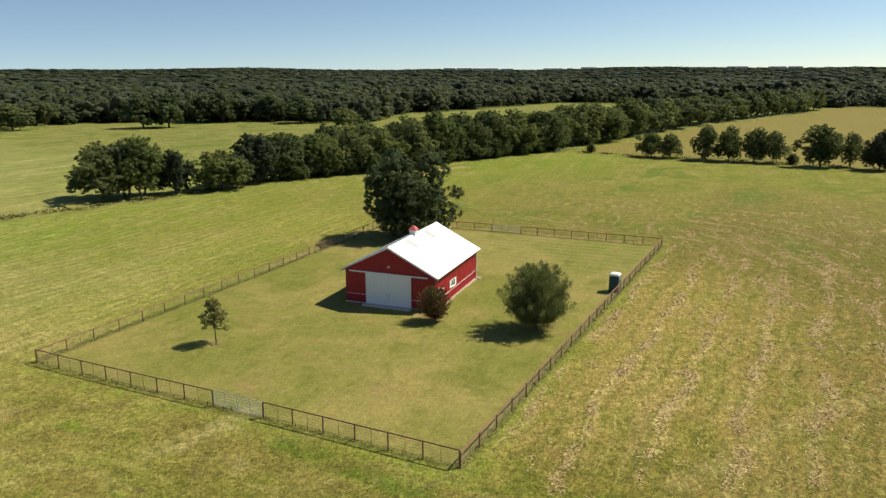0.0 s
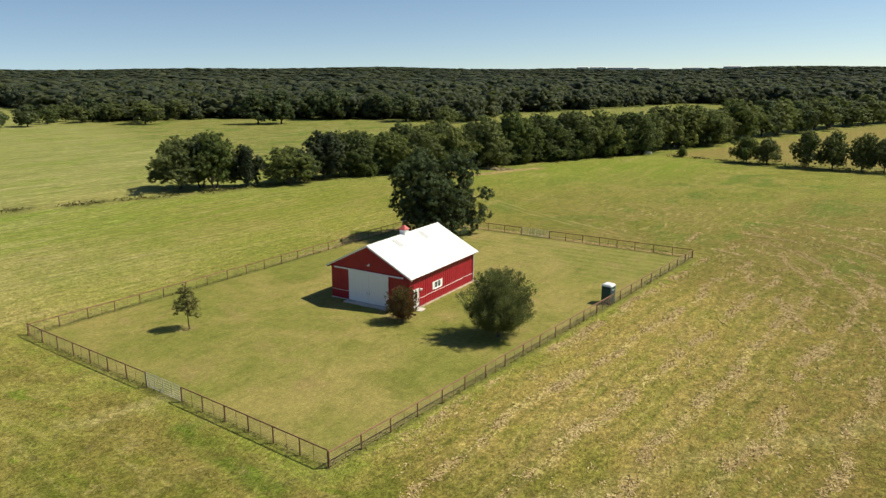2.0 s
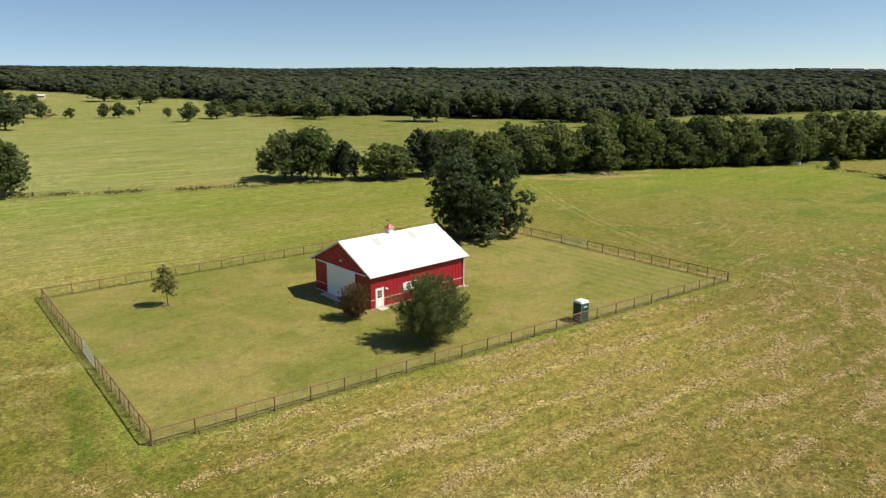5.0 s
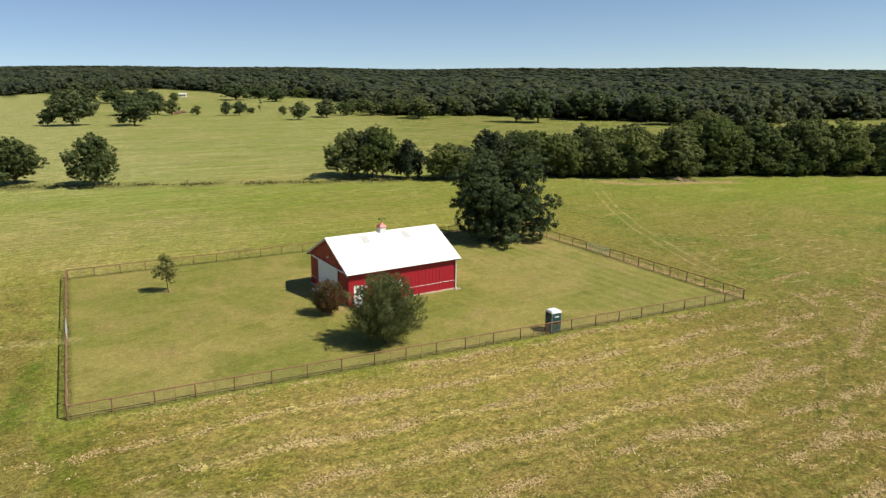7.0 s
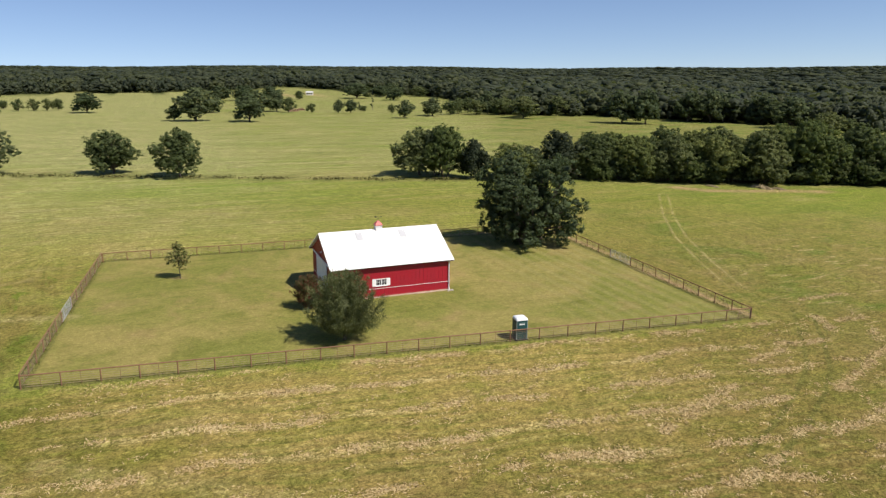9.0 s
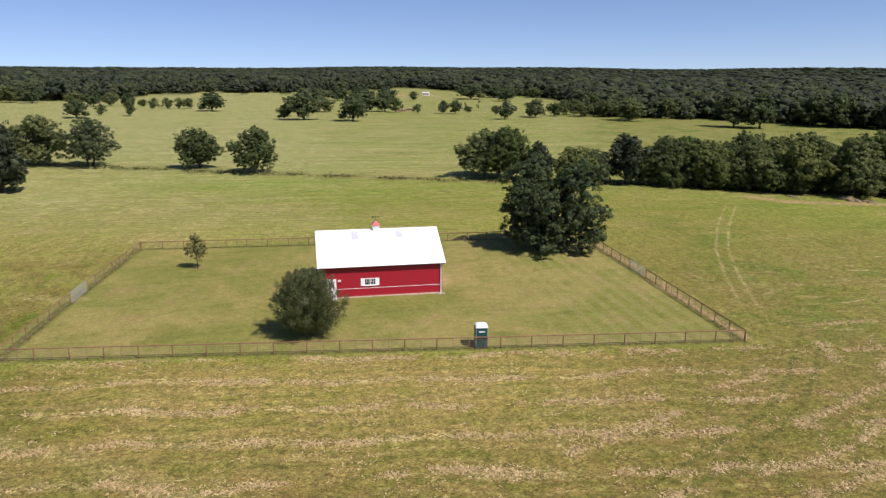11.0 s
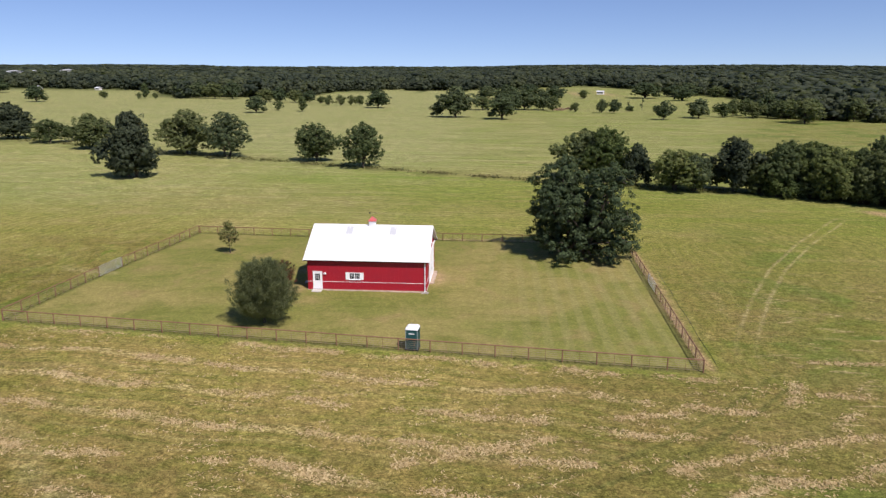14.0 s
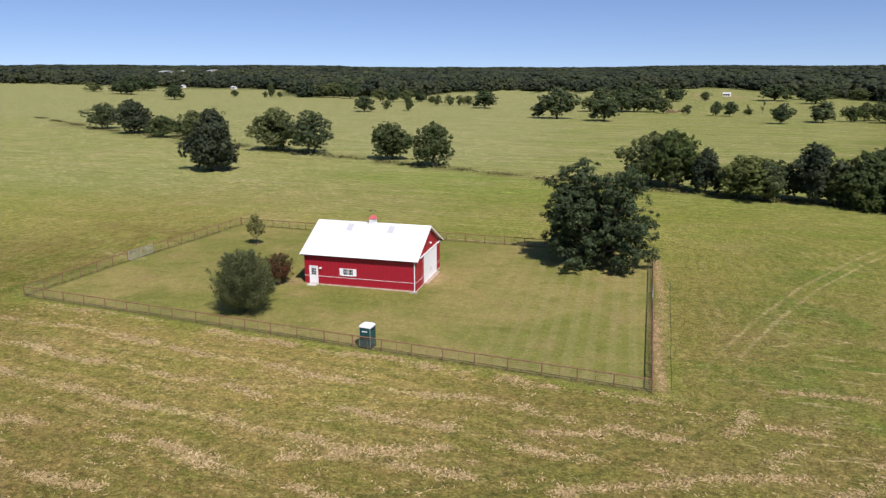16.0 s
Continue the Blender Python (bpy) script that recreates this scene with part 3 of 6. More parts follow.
def crown_mesh(name, lobes, rng, clump, cover, leaves, size, mat, core=0.6, loose=0.16, long=1.5):
    """Twig clumps over the lobes, each a tuft of leaves, with a leafy mass inside."""
    cs, ds = [], []
    for i, b in enumerate(lobes):
        k = max(4, int(4 * cover * (b[3] / clump) * (b[4] / clump)))
        d = unit(rng.normal(size=(k, 3)) + np.array([0, 0, 0.12]))
        p = b[:3] + d * b[[3, 3, 4]] * (0.93 + loose * rng.normal(size=(k, 1)))
        keep = np.ones(k, bool)
        for j, o in enumerate(lobes):
            if j != i:
                keep &= np.linalg.norm((p - o[:3]) / o[[3, 3, 4]], axis=1) > 0.62
        cs.append(p[keep])
        ds.append(d[keep])
    c, d = np.concatenate(cs), np.concatenate(ds)
    cr = clump * rng.uniform(0.55, 1.35, len(c))
    c, d, cr = np.repeat(c, leaves, 0), np.repeat(d, leaves, 0), np.repeat(cr, leaves)
    k = len(c)
    dl = unit(rng.normal(size=(k, 3)) + d * 0.7 + np.array([0, 0, 0.25]))
    p = c + dl * (cr * rng.uniform(0.35, 1.08, k))[:, None] * np.array([1, 1, 0.75])
    n = unit(dl * 0.85 + d * 0.45 + np.array([0, 0, 0.25]) + rng.normal(size=(k, 3)) * 0.38)
    v, q = leaf_quads(p, n, size * rng.uniform(0.6, 1.35, k), rng, long)
    vs, ts, off = [v], [], len(v)
    if core:
        for b in lobes:
            j = 1 + 0.16 * rng.normal(size=(len(ICO_V), 1))
            vs.append(b[:3] + ICO_V * j * b[[3, 3, 4]] * core)
            ts.append(ICO_F + off)
            off += len(ICO_V)
    return mesh_np(name, np.concatenate(vs), q, mat, np.concatenate(ts) if ts else None)


def trunk_bm(rng, lobes, r0, low, trunks=1, lean=0.06, seg=7):
    bm = bmesh.new()
    tops = []
    for k in range(trunks):
        a = 2 * math.pi * k / trunks + rng.uniform(0, 1)
        base = Vector((math.cos(a), math.sin(a), 0)) * (0.0 if trunks == 1 else r0 * 1.6)
        base.z = -0.25
        top = base * 2.2 + Vector((rng.uniform(-lean, lean) * low, rng.uniform(-lean, lean) * low, low + 0.9))
        mid = base.lerp(top, 0.45) + Vector((rng.uniform(-0.1, 0.1), rng.uniform(-0.1, 0.1), 0)) * low * 0.3
        tube(bm, base, base + Vector((0, 0, 0.45)), r0 * 1.35, r0 * 1.05, seg, False)
        tube(bm, base + Vector((0, 0, 0.45)), mid, r0 * 1.05, r0 * 0.9, seg, False)
        tube(bm, mid, top, r0 * 0.9, r0 * 0.7, seg, False)
        tops.append(top)
    for i, b in enumerate(lobes):
        t = tops[i % len(tops)]
        end = Vector(b[:3])
        kink = t.lerp(end, 0.5) + Vector((0, 0, 0.08 * (end - t).length))
        tube(bm, t, kink, r0 * 0.42, r0 * 0.27, 5, False)
        tube(bm, kink, end, r0 * 0.27, r0 * 0.12, 5, False)
        for _ in range(3):
            tip = end + Vector(unit(rng.normal(size=3) + np.array([0, 0, 0.5])) * b[[3, 3, 4]] * 0.95)
            tube(bm, end, tip, r0 * 0.12, r0 * 0.03, 4, False)
    return bm


def make_tree(name, seed, h, r, low, count, clump, cover, leaves, size, mat, label, r0=0.22, trunks=1, cone=0.0, squash=0.8, bark=None, core=0.6, ragged=0.25, loose=0.16, blob=0.38, wave=0.18, category="tree", long=1.5, stems=()):
    """A tree standing at the origin: trunk with limbs, and crown."""
    rng = np.random.default_rng(seed)
    made = crown_lobes(rng, h, r, low, count, squash, cone, ragged, blob, wave)
    for dx, dy, hs, rs, n in stems:
        more = crown_lobes(rng, hs, rs, low, n, squash, cone, ragged, blob, wave)
        made = np.concatenate([made, more + np.array([dx, dy, 0, 0, 0])])
    top = tagged(new(name), label, category)
    part("trunk", trunk_bm(rng, made, r0, low, trunks), bark or BARK, top)
    c = new("crown", crown_mesh("crown", made, rng, clump, cover, leaves, size, mat, core, loose, long))
    c.parent = top
    return top


def make_shoot_tree(name, seed, h, r, low, shoots, leaves, size, mat, label, r0, trunks, wide=0.42, upright=0.55, bark=None, core=0.0, long=2.4, category="tree"):
    """A tree of many upright leafy shoots, feathery at its outline."""
    rng = np.random.default_rng(seed)
    top = tagged(new(name), label, category)
    bm = bmesh.new()
    for k in range(trunks):
        a = 6.28 * k / trunks
        foot = Vector((math.cos(a), math.sin(a), 0)) * (r0 * 1.5 if trunks > 1 else 0)
        tube(bm, foot + Vector((0, 0, -0.2)), foot * 1.8 + Vector((0, 0, low + 0.5)), r0 * 1.2, r0 * 0.8, 7, False)
    C, A, D, S = [], [], [], []
    wob = rng.uniform(0, 6.28, 3)
    for i in range(shoots):
        u = (i + 0.5) / shoots
        z = low + (h - low) * u ** 0.9
        az = i * 2.399 + rng.uniform(-0.3, 0.3)
        rel = (z - low) / (h - low)
        env = math.sqrt(max(0.0, 1 - ((rel - wide) / (1.02 - wide if rel > wide else wide + 0.06)) ** 2))
        env *= 1 + 0.05 * math.sin(2 * az + wob[0] + 3 * u) + 0.09 * math.sin(5 * az + wob[1] - 5 * u)
        rad = r * env * rng.uniform(0.68, 1.13)
        tip = np.array([rad * math.cos(az), rad * math.sin(az), z + rng.uniform(-0.12, 0.30) * 1.5 * upright])
        root = np.array([0.12 * tip[0], 0.12 * tip[1], max(low * 0.8, z - (0.55 + upright) * rad)])
        way = tip - root
        if i % 3 == 0:
            tube(bm, Vector(root), Vector(root + way * 0.8), r0 * 0.22, r0 * 0.06, 4, False)
        k = leaves // shoots
        s = 1 - rng.uniform(0, 1, k) ** 1.5 * 0.72
        puff = 0.045 * r + 0.105 * r * np.sin(np.clip((s - 0.28) / 0.72, 0, 1) * 3.1)
        off = rng.normal(size=(k, 3))
        C.append(root + way * s[:, None] + off * puff[:, None] * 0.62)
        up = unit(way / np.linalg.norm(way) * (1 - upright * 0.5) + np.array([0, 0, upright]))
        A.append(np.tile(up, (k, 1)) + unit(off) * 0.7)
        D.append(unit(off + unit(tip * np.array([1, 1, 0.6])) * 0.8))
        S.append(size * rng.uniform(0.6, 1.4, k) * (1.15 - 0.45 * s))
    c, a, d, sz = np.concatenate(C), unit(np.concatenate(A)), np.concatenate(D), np.concatenate(S)
    b = unit(np.cross(d + rng.normal(size=d.shape) * 0.3, a))
    nrm = np.cross(a, b)
    sz = sz[:, None]
    v = np.stack([c - a * sz * 0.5 * long, c + b * sz * 0.42 - nrm * sz * 0.15, c + a * sz * 0.5 * long, c - b * sz * 0.42 - nrm * sz * 0.15], 1).reshape(-1, 3)
    q = np.arange(len(v)).reshape(-1, 4)
    tris = None
    if core:
        j = 1 + 0.12 * rng.normal(size=(len(ICO_V), 1))
        zc = low + (h - low) * wide
        tris = ICO_F + len(v)
        v = np.concatenate([v, np.array([0, 0, zc]) + ICO_V * j * np.array([r, r, (h - low) * 0.5]) * core])
    part("trunk", bm, bark or BARK, top)
    o = new("crown", mesh_np("crown", v, q, mat, tris))
    o.parent = top
    return top


# ---- ground ----
FENCE_SW, FENCE_SE, FENCE_NE, FENCE_NW = (-17.0, 41.15), (-9.65, 107.6), (-53.3, 108.8), (-57.4, 44.5)
MID = (20.0, 60.0)
WOOD_EDGE = ((55, 620), (70, 600), (80, 573), (86, 540), (91, 556), (100, 567), (105, 584), (109, 524), (116, 439), (120, 430), (124, 345), (129, 341), (132, 362), (138, 375), (147, 395), (152, 388), (155, 410), (158, 610), (161, 674), (165, 740), (168, 825), (171, 900), (173, 830), (177, 780), (180, 735), (187, 750), (191, 690), (193, 590), (203, 600), (204.5, 760), (212, 857), (220, 970), (226, 1077), (245, 1100))


def rut_dist(x, y, path):
    """Distance from the middle of a wheel track, signed across it."""
    best, sign = np.full(np.shape(x), 1e9), np.ones(np.shape(x))
    for (ax, ay), (bx, by) in zip(path, path[1:]):
        ex, ey = bx - ax, by - ay
        t = np.clip(((x - ax) * ex + (y - ay) * ey) / (ex * ex + ey * ey), 0, 1)
        dd = np.hypot(x - ax - t * ex, y - ay - t * ey)
        sign = np.where(dd < best, np.sign(ex * (y - ay) - ey * (x - ax)), sign)
        best = np.minimum(best, dd)
    return np.minimum(best, 30) * sign


def smooth(a, b, x):
    u = np.clip((x - a) / (b - a), 0, 1)
    return u * u * (3 - 2 * u)


def wood_radius(az):
    az = np.asarray(az)
    return np.interp(az, [p[0] for p in WOOD_EDGE], [p[1] for p in WOOD_EDGE]) + 9 * np.sin(az * 1.7) + 6 * np.sin(az * 4.3 + 1)


def polar(x, y):
    dx, dy = np.asarray(x) - MID[0], np.asarray(y) - MID[1]
    return np.hypot(dx, dy), np.degrees(np.arctan2(dy, dx)) % 360


def ground_height(x, y):
    """Level round the yard; far off the land rises to a low wooded ridge."""
    d, az = polar(x, y)
    amp = np.interp(az, [60, 100, 150, 190, 230, 300], [34, 38, 30, 22, 26, 22])
    u = np.clip((d - 450) / 2300, 0, 1)
    far = amp * u * u * (3 - 2 * u) * (1 + 0.10 * np.sin(np.radians(az * 9)) + 0.06 * np.sin(np.radians(az * 23 + 40)))
    near = 0.03 * np.sin(np.asarray(x) * 0.11 + 1.0) * np.sin(np.asarray(y) * 0.09)
    dip = -0.26 * smooth(-30, -56, np.asarray(x)) * smooth(108, 70, np.asarray(y)) * smooth(-130, -75, np.asarray(x))
    return far + near + dip * smooth(0, 35, np.asarray(y))


def quad_dist(x, y):
    """Distance to the fenced yard, negative inside it."""
    c = [FENCE_SW, FENCE_SE, FENCE_NE, FENCE_NW]
    best = np.full(np.shape(x), 1e9)
    inside = np.ones(np.shape(x), bool)
    for i in range(4):
        (ax, ay), (bx, by) = c[i], c[(i + 1) % 4]
        ex, ey = bx - ax, by - ay
        t = np.clip(((x - ax) * ex + (y - ay) * ey) / (ex * ex + ey * ey), 0, 1)
        best = np.minimum(best, np.hypot(x - ax - t * ex, y - ay - t * ey))
        inside &= (ex * (y - ay) - ey * (x - ax)) > 0
    return np.where(inside, -best, best)


def row_dist(x, y):
    """Distance from the yard in which the hay rows are counted: they waver a little."""
    return quad_dist(x, y) + 0.4 * np.sin(x * 0.13 + 0.7 * np.sin(y * 0.11)) * np.sin(y * 0.17 + 1.0) + 0.25 * np.sin(y * 0.61) + 0.3 * np.sin(x * 0.5 + y * 0.23) + 0.6 * np.sin(y * 0.045 + x * 0.03)


def line_dist(x, y, pts):
    best = np.full(np.shape(x), 1e9)
    for (ax, ay), (bx, by) in zip(pts, pts[1:]):
        ex, ey = bx - ax, by - ay
        t = np.clip(((x - ax) * ex + (y - ay) * ey) / (ex * ex + ey * ey), 0, 1)
        best = np.minimum(best, np.hypot(x - ax - t * ex, y - ay - t * ey))
    return best


CREEK = ((-260, -190), (-205, -105), (-182, -58), (-155, 0), (-141, 32), (-128, 63), (-111, 103), (-99, 143), (-83, 172), (-73, 202), (-50, 233))
HEDGE_ROW = ((-50, 236), (-36, 274), (-8, 374), (64, 553))
CROSS_TRACK = ((-4, 44), (-1, 49), (2, 53.8), (6.3, 59), (9.5, 62), (15, 70))
TRACK = ((-74, 147.5), (-69.5, 144.3), (-56.5, 134.8), (-42.2, 125.7), (-28.8, 118.8), (-17, 113.5), (-9.5, 111.3), (2, 111.5))
TURN = ((-9.3, 114.3), (-2.5, 108.2), (2.1, 103.7), (5.5, 98.9), (8.8, 93.4), (11.3, 88.4))
LUSH = ((-29.3, 39.7), (-23.1, 38.4), (-18.0, 37.4))
GATE_PATH = ((-34.2, 43.2), (-34.9, 40.0), (-35.6, 36.8))
EAST_ROW = ((-45, 231), (-20, 224), (12, 221), (60, 214), (200, 200))


# thicker windrows where the mower turned
WINDROWS = (
    ((5.5, 101.9), (3.7, 106.9), (1.6, 111.5), (0.2, 116.7)), ((10.8, 95.0), (10.6, 98.9), (8.9, 103.5), (6.7, 108.1)), ((-12.3, 117.4), (-12.5, 124.2)),
    ((-6.0, 115.4), (-5.8, 119.4)), ((4.6, 87.0), (3.7, 90.0), (2.3, 94.5)), ((-0.9, 98.9), (-2.3, 105.0)), ((6.6, 74.6), (7.5, 80.3)), ((6.5, 83.9), (3.3, 92.9)),
    ((13.3, 83.4), (11.7, 90.2)), ((13.6, 96.5), (12.2, 104.5), (9.4, 112.0)),
)


def graded(lo, hi, step, out_lo, out_hi, grow=1.13):
    mid = list(np.arange(lo, hi + step, step))
    up, s = [mid[-1]], step
    while up[-1] < out_hi:
        s *= grow
        up.append(up[-1] + s)
    dn, s = [mid[0]], step
    while dn[-1] > out_lo:
        s *= grow
        dn.append(dn[-1] - s)
    return np.array(dn[:0:-1] + mid + up[1:])


def build_ground():
    xs = graded(-80, 36, 0.8, -4200, 4200)
    ys = graded(10, 150, 0.8, -4200, 4200)
    X, Y = np.meshgrid(xs, ys, indexing="ij")
    Z = ground_height(X, Y)
    nx, ny = X.shape
    idx = np.arange(nx * ny).reshape(nx, ny)
    q = np.stack([idx[:-1, :-1], idx[1:, :-1], idx[1:, 1:], idx[:-1, 1:]], -1).reshape(-1, 4)
    me = mesh_np("ground", np.stack([X, Y, Z], -1).reshape(-1, 3), q, GROUND)
    d = quad_dist(X, Y)
    # hay rows: strong on the long open side and round its far corner, faint elsewhere
    side = (X + 13.3) - (Y - 74.2) * 0.111
    rows = smooth(0.0, 2.0, side) * smooth(34, 44, Y + X * 0.2) * (1 - smooth(45, 80, d)) * (1 - 0.55 * smooth(122, 140, Y + 0.2 * X))
    corner = smooth(104, 109, Y) * smooth(-58, -30, X) * (1 - smooth(6, 14, d)) * 0.4
    rows = np.clip(np.maximum(rows, corner) + 0.20 * (1 - smooth(20, 60, d)) * smooth(0.5, 3, d), 0, 1)
    r, az = polar(X, Y)
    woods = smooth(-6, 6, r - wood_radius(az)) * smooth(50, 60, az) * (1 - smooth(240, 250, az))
    hx = np.interp(Y, [p[1] for p in HEDGE_ROW], [p[0] for p in HEDGE_ROW])
    ey = np.interp(X, [p[0] for p in EAST_ROW], [p[1] for p in EAST_ROW])
    tan = smooth(0, 8, X - hx) * smooth(0, 5, Y - ey)
    weedy = np.maximum(1 - smooth(1.0, 3.5, line_dist(X, Y, CREEK)), 1 - smooth(1.0, 4.0, line_dist(X, Y, EAST_ROW)))
    track = 0.25 * (1 - smooth(0.3, 1.4, line_dist(X, Y, CROSS_TRACK)))
    track = np.maximum(track, 0.45 * (1 - smooth(0.2, 1.3, line_dist(X, Y, GATE_PATH))))
    lush = 1 - smooth(0.2, 1.5, line_dist(X, Y, LUSH))
    ex = (Y - np.interp(X, [FENCE_NE[0], FENCE_SE[0]], [FENCE_NE[1], FENCE_SE[1]]))
    bare = smooth(0.1, 0.4, ex) * (1 - smooth(0.7, 1.5, ex)) * smooth(-56, -50, X) * (1 - smooth(-11, -9, X))
    nx_ = np.interp(Y, [FENCE_NW[1], FENCE_NE[1]], [FENCE_NW[0], FENCE_NE[0]]) - X
    bare = np.maximum(bare, 0.7 * smooth(0.1, 0.5, nx_) * (1 - smooth(0.9, 2.2, nx_)) * smooth(70, 84, Y) * (1 - smooth(106, 112, Y)))
    bare = np.maximum(bare, 0.8 * (1 - smooth(0.35, 1.0, np.hypot(X + 45.65, Y - 53.8))))
    bare = np.maximum(bare, 0.6 * (1 - smooth(0.5, 1.9, np.hypot((X + 30.2) * 0.8, Y - 67.6))))
    bare = np.maximum(bare, 0.8 * (1 - smooth(0.3, 1.6, np.hypot((X + 35.5) * 0.34, Y - 83.4))))
    foot = line_dist(X, Y, ((-81, 156.5), (-75, 160.5), (-72.5, 166), (-70.5, 173), (-66, 182)))
    bare = np.maximum(bare, 0.85 * (1 - smooth(0.8, 2.6, foot)))
    for px, py, rx, ry in ((-632, 192, 16, 9), (-612, 214, 22, 8), (-600, 236, 12, 7), (-640, 165, 12, 7), (-387, 130, 6, 3)):
        bare = np.maximum(bare, 0.75 * (1 - smooth(0.4, 1.3, np.hypot((X - px) / rx, (Y - py) / ry))))
    for pts in WINDROWS:
        bare = np.maximum(bare, 0.14 * (1 - smooth(0.3, 1.1, line_dist(X, Y, pts))))
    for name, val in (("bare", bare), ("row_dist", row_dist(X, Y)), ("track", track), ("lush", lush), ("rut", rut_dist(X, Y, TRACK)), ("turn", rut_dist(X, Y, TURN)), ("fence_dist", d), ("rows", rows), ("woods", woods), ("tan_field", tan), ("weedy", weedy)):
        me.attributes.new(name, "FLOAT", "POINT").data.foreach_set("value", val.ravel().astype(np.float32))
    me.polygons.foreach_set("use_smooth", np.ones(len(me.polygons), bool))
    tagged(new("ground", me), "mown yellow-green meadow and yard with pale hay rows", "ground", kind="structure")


build_ground()

# ---- barn ----
BX0, BX1, BY0, BY1 = -40.12, -29.65, 68.93, 82.45
EAVE, RIDGE = 3.78, 6.42
XR = (BX0 + BX1) / 2
SLOPE = (RIDGE - EAVE) / (BX1 - XR)


def build_barn():
    barn = tagged(new("barn"), "red metal barn with white roof and white sliding doors", "barn")
    barn.location = (XR, (BY0 + BY1) / 2, 0)
    bx = lambda *a, bevel=0.0: boxed(*a, bevel=bevel)
    part("foundation", bx(BX0 - 0.06, BX1 + 0.06, BY0 - 0.06, BY1 + 0.06, -0.3, 0.035), CONCRETE, barn, "low pale concrete footing")
    t = 0.12
    zb = 0.035
    door_y0, door_y1, door_z = 69.60, 70.50, 2.10
    win_y0, win_y1, win_z0, win_z1 = 73.74, 74.90, 1.36, 2.02
    # long wall with door and window openings
    bm = bmesh.new()
    for y0, y1, z0, z1 in ((BY0, door_y0, zb, EAVE), (door_y0, door_y1, door_z, EAVE), (door_y1, win_y0, zb, EAVE), (win_y0, win_y1, zb, win_z0), (win_y0, win_y1, win_z1, EAVE), (win_y1, BY1, zb, EAVE)):
        box(bm, BX1 - t, BX1, y0, y1, z0, z1)
    wall_s = part("wall", bm, RED, barn, "ribbed red metal wall")
    wall_n = part("wall", bx(BX0, BX0 + t, BY0, BY1, zb, EAVE), RED, barn, "ribbed red metal wall")
    gables = {}
    for y0, y1, key in ((BY0, BY0 + t, "w"), (BY1 - t, BY1, "e")):
        bm = bmesh.new()
        dx0, dx1 = (-37.5, -32.5) if key == "w" else (-38.2, -32.8)
        top = 3.25
        box(bm, BX0 + t, dx0, y0, y1, zb, top)
        box(bm, dx1, BX1 - t, y0, y1, zb, top)
        prism(bm, [(BX0 + t, top), (BX1 - t, top), (BX1 - t, EAVE + t * SLOPE), (XR, RIDGE), (BX0 + t, EAVE + t * SLOPE)], "y", y0, y1)
        gables[key] = part("gable_wall", bm, RED, barn, "ribbed red metal gable wall")
    # standing ribs of the wall sheets
    shared = {}

    def rib(parent, axis, c, at, z0, z1, out):
        size = round(z1 - z0, 2)
        key = (axis, size, out)
        if key not in shared:
            b = boxed(-0.028, 0.028, 0, 0.022 * out, 0, size) if axis == "y" else boxed(0, 0.022 * out, -0.028, 0.028, 0, size)
            shared[key] = mesh_from("rib", b, RED)
        o = new("rib", shared[key])
        o.location = (c, at, z0) if axis == "y" else (at, c, z0)
        adopt(o, parent)

    y = BY0 + 0.25
    while y < BY1 - 0.1:
        if door_y0 - 0.12 < y < door_y1 + 0.12:
            rib(wall_s, "x", y, BX1, door_z + 0.14, EAVE - 0.02, 1)
        elif 73.2 < y < 75.4:
            rib(wall_s, "x", y, BX1, zb, 1.22, 1)
            rib(wall_s, "x", y, BX1, 2.14, EAVE - 0.02, 1)
        else:
            rib(wall_s, "x", y, BX1, zb, EAVE - 0.02, 1)
        rib(wall_n, "x", y, BX0, zb, EAVE - 0.02, -1)
        y += 0.46
    x = BX0 + 0.3
    while x < BX1 - 0.1:
        ht = EAVE + (BX1 - XR - abs(x - XR)) * SLOPE - 0.08
        for key, at, out in (("w", BY0, -1), ("e", BY1, 1)):
            z0 = 3.62 if -38.3 < x < -32.2 else zb
            rib(gables[key], "y", x, at, z0, ht, out)
        x += 0.46
    # roof sheets, laid side by side on both slopes
    over_s, over_e = 0.46, 0.36
    th = 0.05
    roof_y0, roof_y1 = BY0 - over_e, BY1 + over_e
    n = 16
    for side in (1, -1):
        bm = bmesh.new()
        run = BX1 - XR + over_s
        p = [(XR, RIDGE + 0.07), (XR + side * run, RIDGE + 0.07 - run * SLOPE)]
        prism(bm, [p[0], p[1], (p[1][0], p[1][1] - th), (p[0][0], p[0][1] - th)], "y", roof_y0, roof_y1)
        deck = part("roof", bm, ROOF, barn, "white metal roof slope")
        w = (roof_y1 - roof_y0) / n
        b = bmesh.new()
        lift = 0.012
        prism(b, [(XR + side * 0.02, p[0][1] + lift), (p[1][0] + side * 0.03, p[1][1] + lift - 0.0156), (p[1][0] + side * 0.03, p[1][1] - 0.006), (XR + side * 0.02, p[0][1] + 0.002)], "y", 0.006, w - 0.006)
        prism(b, [(XR + side * 0.02, p[0][1] + 0.045), (p[1][0] + side * 0.03, p[1][1] + 0.03), (p[1][0] + side * 0.03, p[1][1]), (XR + side * 0.02, p[0][1])], "y", -0.02, 0.02)
        sheet = mesh_from("roof_sheet", b, ROOF)
        for i in range(n):
            o = new("roof_sheet", sheet)
            o.location = (0, roof_y0 + i * w, 0)
            adopt(o, deck)
